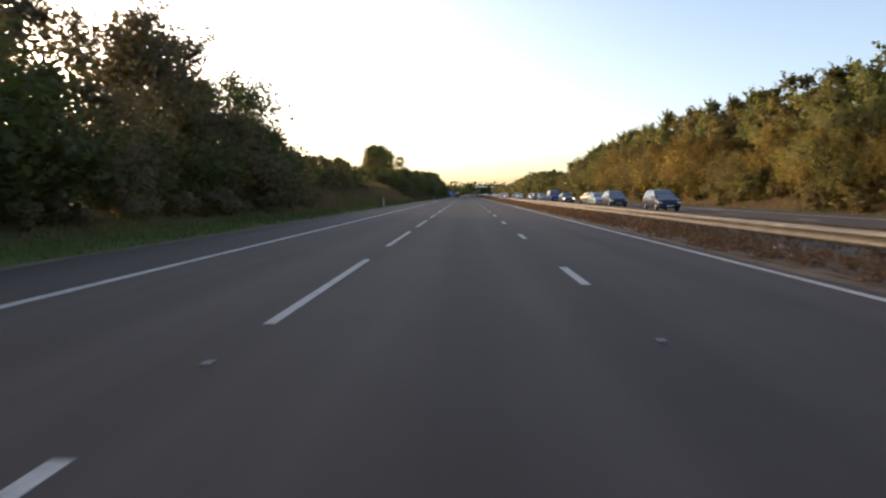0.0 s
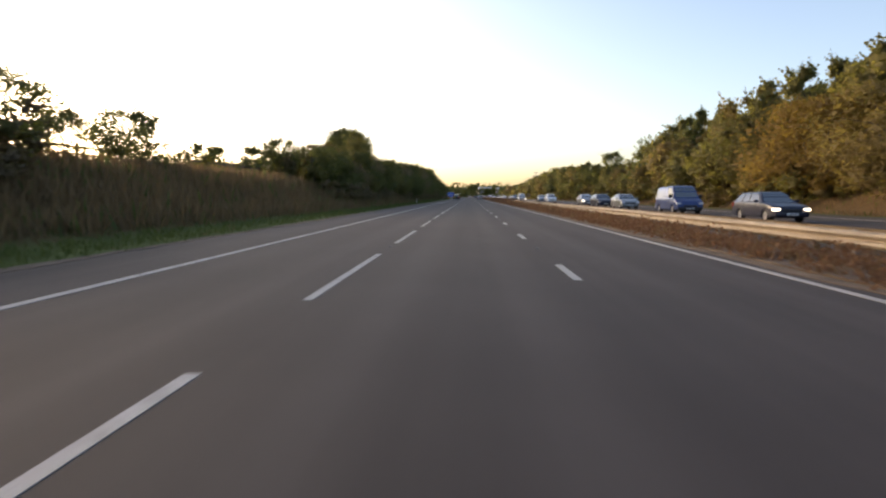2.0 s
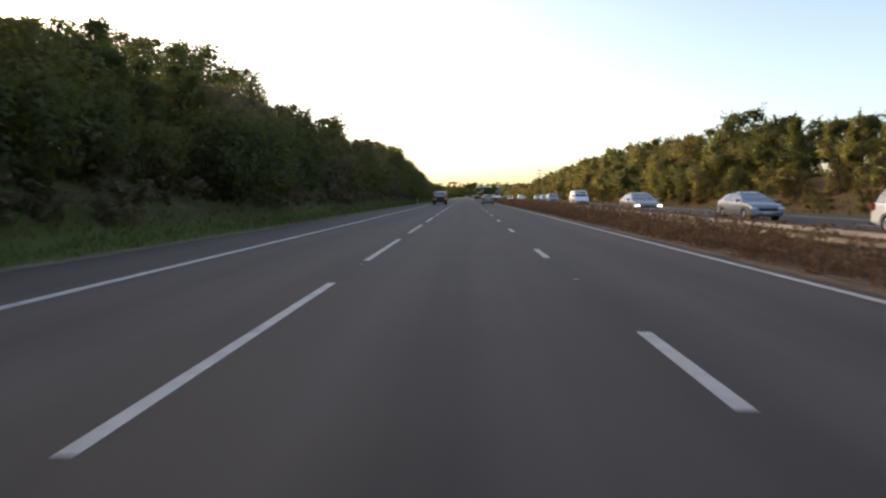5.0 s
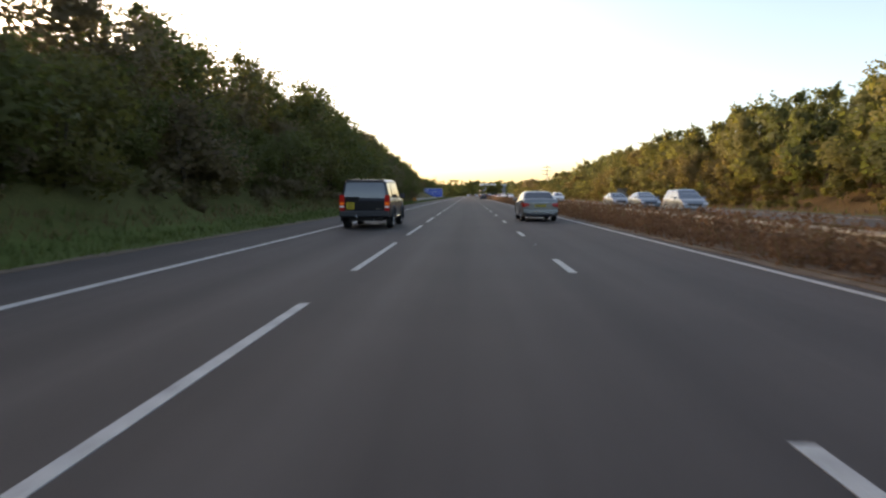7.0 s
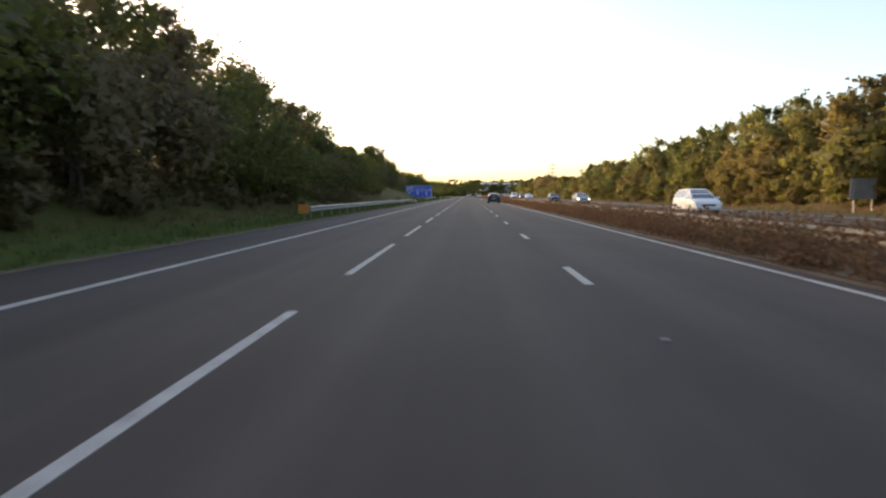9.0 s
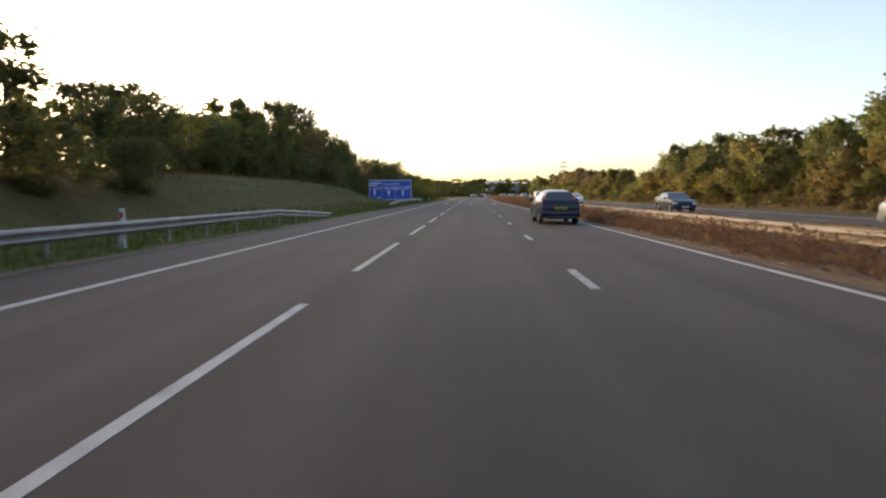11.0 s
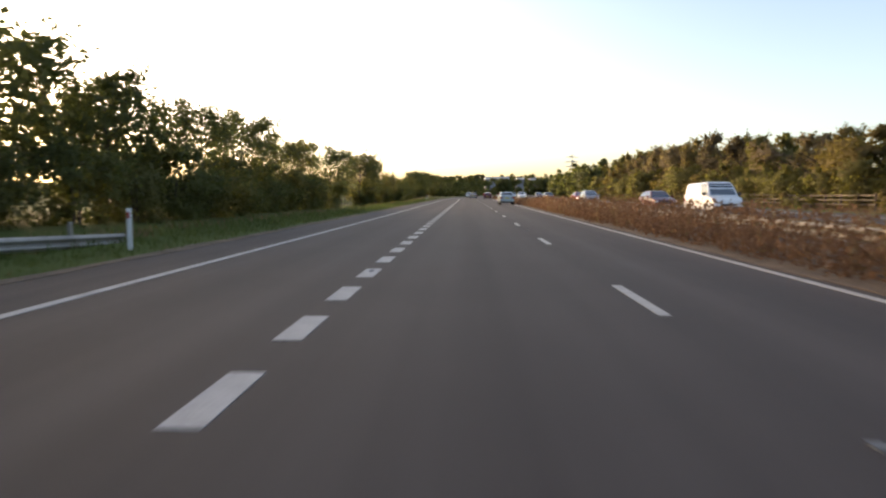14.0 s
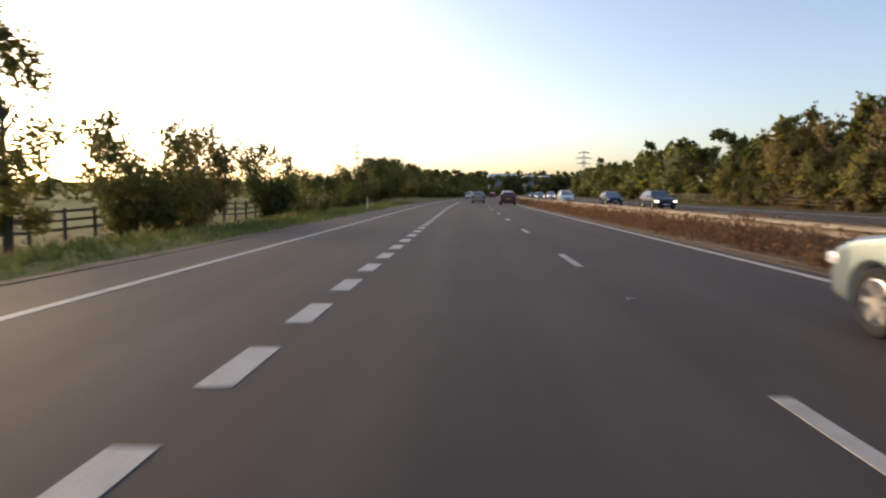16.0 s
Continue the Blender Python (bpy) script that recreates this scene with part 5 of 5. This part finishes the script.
        for yy in ((-0.05, -0.95) if kind in ("suv", "saloon", "mpv", "estate") else (0.0,)):
            x = half(yy, belt - 0.14)
            part("door_handle", box_bm(sx * x - 0.012, sx * x + 0.022, yy - 0.11, yy + 0.11, belt - 0.16, belt - 0.13, bevel=0.008), pm if kind != "suv" else TRIM, e)
        yh = L / 2 - 0.20
        zl = table(S["top"], yh) - 0.12
        x1 = half(yh, zl)
        part("headlamp", box_bm(min(sx * (x1 + 0.01), sx * (x1 - 0.30)), max(sx * (x1 + 0.01), sx * (x1 - 0.30)), yh - 0.06, L / 2 - 0.035, zl - 0.06, zl + 0.07, bevel=0.03), HEAD_LAMP if lit else CLEAR_LAMP, e, smooth=True)
    # door gaps and sill moulding
    for sx in (-1, 1):
        for yy in (0.42 * f0, (r0 + f0) / 2 - 0.25) if kind != "van" else (0.9,):
            x = half(yy, 0.7)
            part("door_seam", box_bm(min(sx * (x - 0.02), sx * (x + 0.002)), max(sx * (x - 0.02), sx * (x + 0.002)), yy - 0.006, yy + 0.006, sill + 0.08, belt - 0.03), TRIM, e)
    # tail
    yb = -L / 2
    if kind == "suv":
        for sx in (-1, 1):
            x0, x1 = sx * (W / 2 - 0.215), sx * (W / 2 - 0.03)
            lo, hi = min(x0, x1), max(x0, x1)
            lamp = part("tail_lamp", box_bm(lo, hi, yb - 0.012, yb + 0.16, 0.69, 1.27, bevel=0.012), RED_LAMP, e, "tall red tail lamp")
            part("reversing_light", box_bm(lo + 0.015, hi - 0.015, yb - 0.02, yb - 0.008, 0.80, 0.87), CLEAR_LAMP, lamp, "clear reversing light")
            part("indicator", box_bm(lo + 0.012, hi - 0.012, yb - 0.018, yb - 0.008, 0.89, 1.0), AMBER_LAMP, lamp, "amber indicator")
            part("sill_moulding", box_bm(min(sx * 0.93, sx * 0.985), max(sx * 0.93, sx * 0.985), S["ra"] + R + 0.05, S["fa"] - R - 0.05, 0.40, 0.45, bevel=0.01), CHROME, e, "bright strip above the sill")
            part("rub_strip", box_bm(min(sx * 0.945, sx * 0.972), max(sx * 0.945, sx * 0.972), -2.2, -1.2, 1.06, 1.085, bevel=0.006), CHROME, e)
        part("rear_bumper", box_bm(-W / 2 + 0.03, W / 2 - 0.03, yb - 0.07, yb + 0.35, 0.46, 0.68, bevel=0.04), TRIM, e, "dark grey plastic bumper")
        part("spoiler", box_bm(-0.70, 0.70, -2.30, -1.98, H - 0.125, H - 0.07, bevel=0.02), pm, e)
        part("tailgate_step", box_bm(-0.74, -0.20, yb - 0.035, yb + 0.05, 1.02, 1.20, bevel=0.02), pm, e)
        plate = part("number_plate", box_bm(-0.66, -0.38, yb - 0.035, yb - 0.005, 0.74, 0.98, bevel=0.005), PLATE_Y, e, "yellow two-row number plate")
        for z in (0.78, 0.88):
            for k in range(4):
                part("plate_bar", box_bm(-0.62 + 0.055 * k, -0.585 + 0.055 * k, yb - 0.039, yb - 0.034, z, z + 0.07), PLATE_K, plate)
        part("badge_strip", box_bm(0.42, 0.66, yb - 0.012, yb + 0.01, 0.75, 0.775), CHROME, e)
        bm = bmesh.new()
        bmesh.ops.create_uvsphere(bm, u_segments=12, v_segments=8, radius=0.03, matrix=Matrix.Translation((-0.28, yb - 0.16, 0.52)))
        tube(bm, [(-0.28, yb + 0.1, 0.40), (-0.28, yb - 0.13, 0.42), (-0.28, yb - 0.16, 0.50)], [0.022, 0.022, 0.018], 6)
        part("tow_ball", bm, CHROME, e, smooth=True)
        part("exhaust", tube(bmesh.new(), [(0.3, yb + 0.4, 0.34), (0.3, yb - 0.02, 0.33)], [0.035, 0.035], 8), TRIM, e)
    else:
        for sx in (-1, 1):
            if kind == "hatch":
                bm = bmesh.new()
                pts = [(sx * (side(v) - 0.02), yr(v) + 0.02, zb + (zt - zb) * v - sag(yr(v), v)) for v in (0.22, 0.36, 0.55, 0.76)]
                tube(bm, pts, [0.05, 0.075, 0.065, 0.03], 8)
                part("tail_lamp", bm, RED_LAMP, e, "tall red tail lamp on the pillar", smooth=True)
            else:
                zl = {"saloon": 0.79, "mpv": 0.88, "estate": 0.84, "van": 0.85}[kind]
                x1 = half(yb + 0.1, zl) + 0.004
                x0 = x1 - (0.32 if kind == "saloon" else 0.18)
                hh = 0.115 if kind == "saloon" else 0.16
                bm = bmesh.new()
                xe = half(yb, zl)
                line = [(xe - w, yb - 0.014, 1.0 - 0.7 * w / 0.3) for w in ((0.27, 0.20, 0.12, 0.03) if kind == "saloon" else (0.12, 0.08, 0.03))]
                line += [(half(yb + d, zl) + 0.010, yb + d - 0.008, 1.0 - 0.5 * d / 0.3) for d in (0.02, 0.06, 0.13, 0.21, 0.30)]
                up = [bm.verts.new((sx * px, py, zl + hh * (0.35 + 0.65 * k))) for px, py, k in line]
                md = [bm.verts.new((sx * (px + 0.004), py - 0.012, zl)) for px, py, k in line]
                dn = [bm.verts.new((sx * px, py, zl - hh * k)) for px, py, k in line]
                for p, q in ((up, md), (md, dn)):
                    for i in range(len(line) - 1):
                        bm.faces.new((p[i], p[i + 1], q[i + 1], q[i]))
                bmesh.ops.solidify(bm, geom=bm.faces[:], thickness=0.02)
                bmesh.ops.recalc_face_normals(bm, faces=bm.faces[:])
                lamp = part("tail_lamp", bm, RED_LAMP, e, "red tail lamp")
                part("lamp_band", box_bm(min(sx * (xe - 0.2), sx * (xe - 0.05)), max(sx * (xe - 0.2), sx * (xe - 0.05)), yb - 0.036, yb - 0.02, zl - 0.01, zl + 0.012, bevel=0.004), PALE_RED, lamp)
        part("rear_bumper", box_bm(-W / 2 + 0.07, W / 2 - 0.07, yb - 0.05, yb + 0.25, 0.36, 0.58, bevel=0.05), pm, e, smooth=True)
        part("bumper_insert", box_bm(-W / 2 + 0.22, W / 2 - 0.22, yb - 0.06, yb + 0.05, 0.27, 0.37, bevel=0.03), TRIM, e)
        zp = 0.755 if kind == "saloon" else 0.70
        plate = part("number_plate", box_bm(-0.26, 0.26, yb - 0.03, yb + 0.0, zp - 0.055, zp + 0.055, bevel=0.004), PLATE_Y, e, "yellow number plate")
        for k in range(7):
            x = -0.215 + 0.062 * k + (0.02 if k > 3 else 0)
            part("plate_bar", box_bm(x, x + 0.035, yb - 0.034, yb - 0.029, zp - 0.035, zp + 0.035), PLATE_K, plate)
        if kind == "saloon":
            part("boot_trim", box_bm(-0.40, 0.40, yb - 0.035, yb, 0.865, 0.895, bevel=0.006), BRIGHT, e, "bright bar above the number plate")
            part("bumper_trim", box_bm(-W / 2 + 0.2, W / 2 - 0.2, yb - 0.065, yb - 0.03, 0.40, 0.425, bevel=0.006), BRIGHT, e)
            for sx in (-1, 1):
                part("exhaust", tube(bmesh.new(), [(sx * 0.52, yb + 0.3, 0.30), (sx * 0.52, yb - 0.055, 0.29)], [0.04, 0.045], 10), CHROME, e)
        if kind in ("hatch", "mpv", "estate"):
            part("spoiler", box_bm(-side(1) + 0.06, side(1) - 0.06, yr(1) - 0.06, yr(1) + 0.22, H - 0.085 - sag(yr(1), 1), H - 0.035 - sag(yr(1), 1), bevel=0.02), pm, e)
    # nose
    yn = L / 2
    part("front_bumper", box_bm(-W / 2 + 0.14, W / 2 - 0.14, yn - 0.3, yn + 0.04, 0.28, 0.52, bevel=0.06), pm if kind not in ("suv", "van") else TRIM, e, smooth=True)
    part("grille", box_bm(-0.45, 0.45, yn - 0.1, yn + 0.015, 0.54, 0.66, bevel=0.02), TRIM, e)
    plate = part("number_plate", box_bm(-0.26, 0.26, yn + 0.035, yn + 0.05, 0.36, 0.46, bevel=0.004), PLATE_W, e, "white number plate")
    for k in range(7):
        x = -0.215 + 0.062 * k + (0.02 if k > 3 else 0)
        part("plate_bar", box_bm(x, x + 0.035, yn + 0.049, yn + 0.054, 0.38, 0.44), PLATE_K, plate)
    part("underside", box_bm(-W / 2 + 0.34, W / 2 - 0.34, -L / 2 + 0.3, L / 2 - 0.3, 0.22 if kind != "suv" else 0.30, sill + 0.12), TRIM, e)
    if kind == "saloon":
        part("aerial", tube(bmesh.new(), [(0, -0.95, H - 0.01), (0, -1.02, H + 0.05)], [0.03, 0.01], 6), pm, e)
    return e


def place(e, x, y, facing=1):
    e.matrix_basis = Matrix.Translation((x + bend(y), y, 0)) @ Matrix.Rotation((0 if facing > 0 else math.pi) - math.atan(bend(y + 1) - bend(y)), 4, 'Z')


place(car("suv", "black", "black off-road estate car with silver alloys in the slow lane"), -3.72, 248.8)
place(car("saloon", "pewter", "silver-grey saloon car with yellow plate in the fast lane"), 3.5, 255.2)
place(car("hatch", "navy", "dark blue-grey three-door hatchback car in the fast lane"), 3.95, 380.3)
place(car("saloon", "mint", "pale silver-green saloon car drawing level in the fast lane"), 4.3, 524.3)
place(car("saloon", "sand", "sandy silver saloon car far ahead in the middle lane"), 0.85, 601)
place(car("hatch", "maroon", "dark red-brown hatchback car far ahead in the fast lane"), 4.1, 588)
place(car("mpv", "white", "white people carrier far ahead in the slow lane"), -3.6, 668)
place(car("hatch", "red", "red hatchback car far ahead on the motorway"), 0.1, 705)
place(car("estate", "red", "red estate car far ahead in the fast lane"), 3.6, 735)

ONCOMING = [
    ("mpv", "navy", 15.4, 49.0, 0), ("mpv", "navy", 15.4, 64.2, 0), ("saloon", "mint", 15.4, 72.0, 0), ("estate", "navy", 15.4, 94.5, 1), ("van", "blue", 15.4, 108.0, 0),
    ("saloon", "silver", 15.4, 123.5, 0), ("estate", "navy", 15.4, 134.0, 0), ("hatch", "silver", 15.4, 143.5, 1), ("mpv", "white", 15.4, 178.5, 0),
    ("hatch", "silver", 15.4, 192.0, 0), ("hatch", "sand", 11.8, 200.0, 1), ("van", "white", 15.4, 242.0, 0), ("mpv", "silver", 15.4, 268.0, 0), ("hatch", "grey", 15.4, 278.0, 0),
    ("saloon", "silver", 15.4, 288.0, 0), ("mpv", "white", 15.4, 330.0, 0), ("hatch", "silver", 15.4, 372.0, 1), ("saloon", "navy", 15.4, 398.5, 0), ("hatch", "white", 15.4, 443.0, 0),
    ("mpv", "navy", 15.4, 460.5, 1), ("van", "white", 15.4, 492.3, 0), ("estate", "maroon", 15.4, 503.7, 0),
    ("mpv", "silver", 15.4, 531.5, 0), ("hatch", "red", 15.4, 538.5, 1), ("estate", "navy", 15.4, 571.0, 1), ("hatch", "navy", 15.4, 588.0, 0),
    ("mpv", "white", 12.6, 604.0, 0), ("hatch", "silver", 11.8, 640.0, 1), ("mpv", "white", 15.4, 660.0, 1), ("saloon", "grey", 11.8, 690.0, 1),
]
BUILT = {}
for kind, colour, x, y, lit in ONCOMING:
    key = (kind, colour, lit)
    if key in BUILT:
        place(copy_thing(BUILT[key], Matrix()), x, y, -1)
    else:
        BUILT[key] = car(kind, colour, lit=bool(lit))
        place(BUILT[key], x, y, -1)


def boat_trailer(x, y):
    """A sailing dinghy on a road trailer, its mast laid along the deck; the bow points ahead."""
    cream = noisy("cream_hull", [(0.3, (0.58, 0.52, 0.30)), (0.7, (0.70, 0.64, 0.40))], 1.2, 20, 0.35, 0.03)
    e = thing("boat_trailer", Matrix(), "galvanised road trailer carrying a sailing dinghy behind a car", "trailer", "traffic")
    for sx in (-1, 1):
        part("chassis_bar", tube(bmesh.new(), [(0, 3.2, 0.42), (sx * 0.55, 1.3, 0.42), (sx * 0.55, -1.6, 0.42)], [0.04, 0.04, 0.04], 6), STEEL, e)
        part_me("wheel", TYRE, e, "dark rubber tyre", Matrix.Translation((sx * 0.72, -0.5, 0.27)) @ (Matrix.Rotation(math.pi, 4, 'Z') if sx < 0 else Matrix()) @ Matrix.Diagonal((0.27, 0.27, 0.27, 1)))
    part("axle", tube(bmesh.new(), [(-0.72, -0.5, 0.27), (0.72, -0.5, 0.27)], [0.035, 0.035], 6), STEEL, e)
    part("mast_crutch", tube(bmesh.new(), [(0, 2.3, 0.42), (0, 2.3, 1.42)], [0.035, 0.035], 6), STEEL, e)
    part("tail_board", box_bm(-0.6, 0.6, -1.72, -1.68, 0.42, 0.56, bevel=0.01), PLATE_W, e)
    place(e, x, y, -1)
    b = thing("sailing_dinghy", Matrix(), "cream sailing dinghy with a laid-down mast on a trailer", "boat")
    bm = bmesh.new()
    rings = []
    for k in range(15):
        t = k / 14
        yy = -1.9 + 4.1 * t
        half = 0.72 * max(0.0, 1 - max(0, t - 0.35) ** 2 / 0.4225) ** 0.8 * (0.86 + 0.14 * min(1, t * 3)) + 0.012
        keel = 0.52 + 0.30 * max(0, t - 0.55) ** 2 / 0.2
        top = 1.02 + 0.10 * t
        rings.append([bm.verts.new((half * c, yy, keel + (top - keel) * h)) for c, h in ((0, 0), (0.55, 0.08), (0.88, 0.42), (1, 1), (0.9, 1.03), (0, 1.12), (-0.9, 1.03), (-1, 1), (-0.88, 0.42), (-0.55, 0.08))])
    for p, q in zip(rings, rings[1:]):
        for j in range(10):
            bm.faces.new((p[j], p[(j + 1) % 10], q[(j + 1) % 10], q[j]))
    bm.faces.new(rings[0][::-1])
    bm.faces.new(rings[-1])
    bmesh.ops.recalc_face_normals(bm, faces=bm.faces)
    part("hull", bm, cream, b, smooth=True)
    part("mast", tube(bmesh.new(), [(0.05, -3.0, 1.34), (0.0, 2.9, 1.46)], [0.035, 0.05], 8), ALLOY, b, "long silver mast lying over the deck")
    part("furled_sail", tube(bmesh.new(), [(0.12, -1.9, 1.25), (0.1, 0.2, 1.36), (0.08, 2.1, 1.44)], [0.05, 0.11, 0.06], 8), PLATE_W, b, "white sail rolled round the boom", smooth=True)
    place(b, x, y, -1)


boat_trailer(15.4, 78.2)
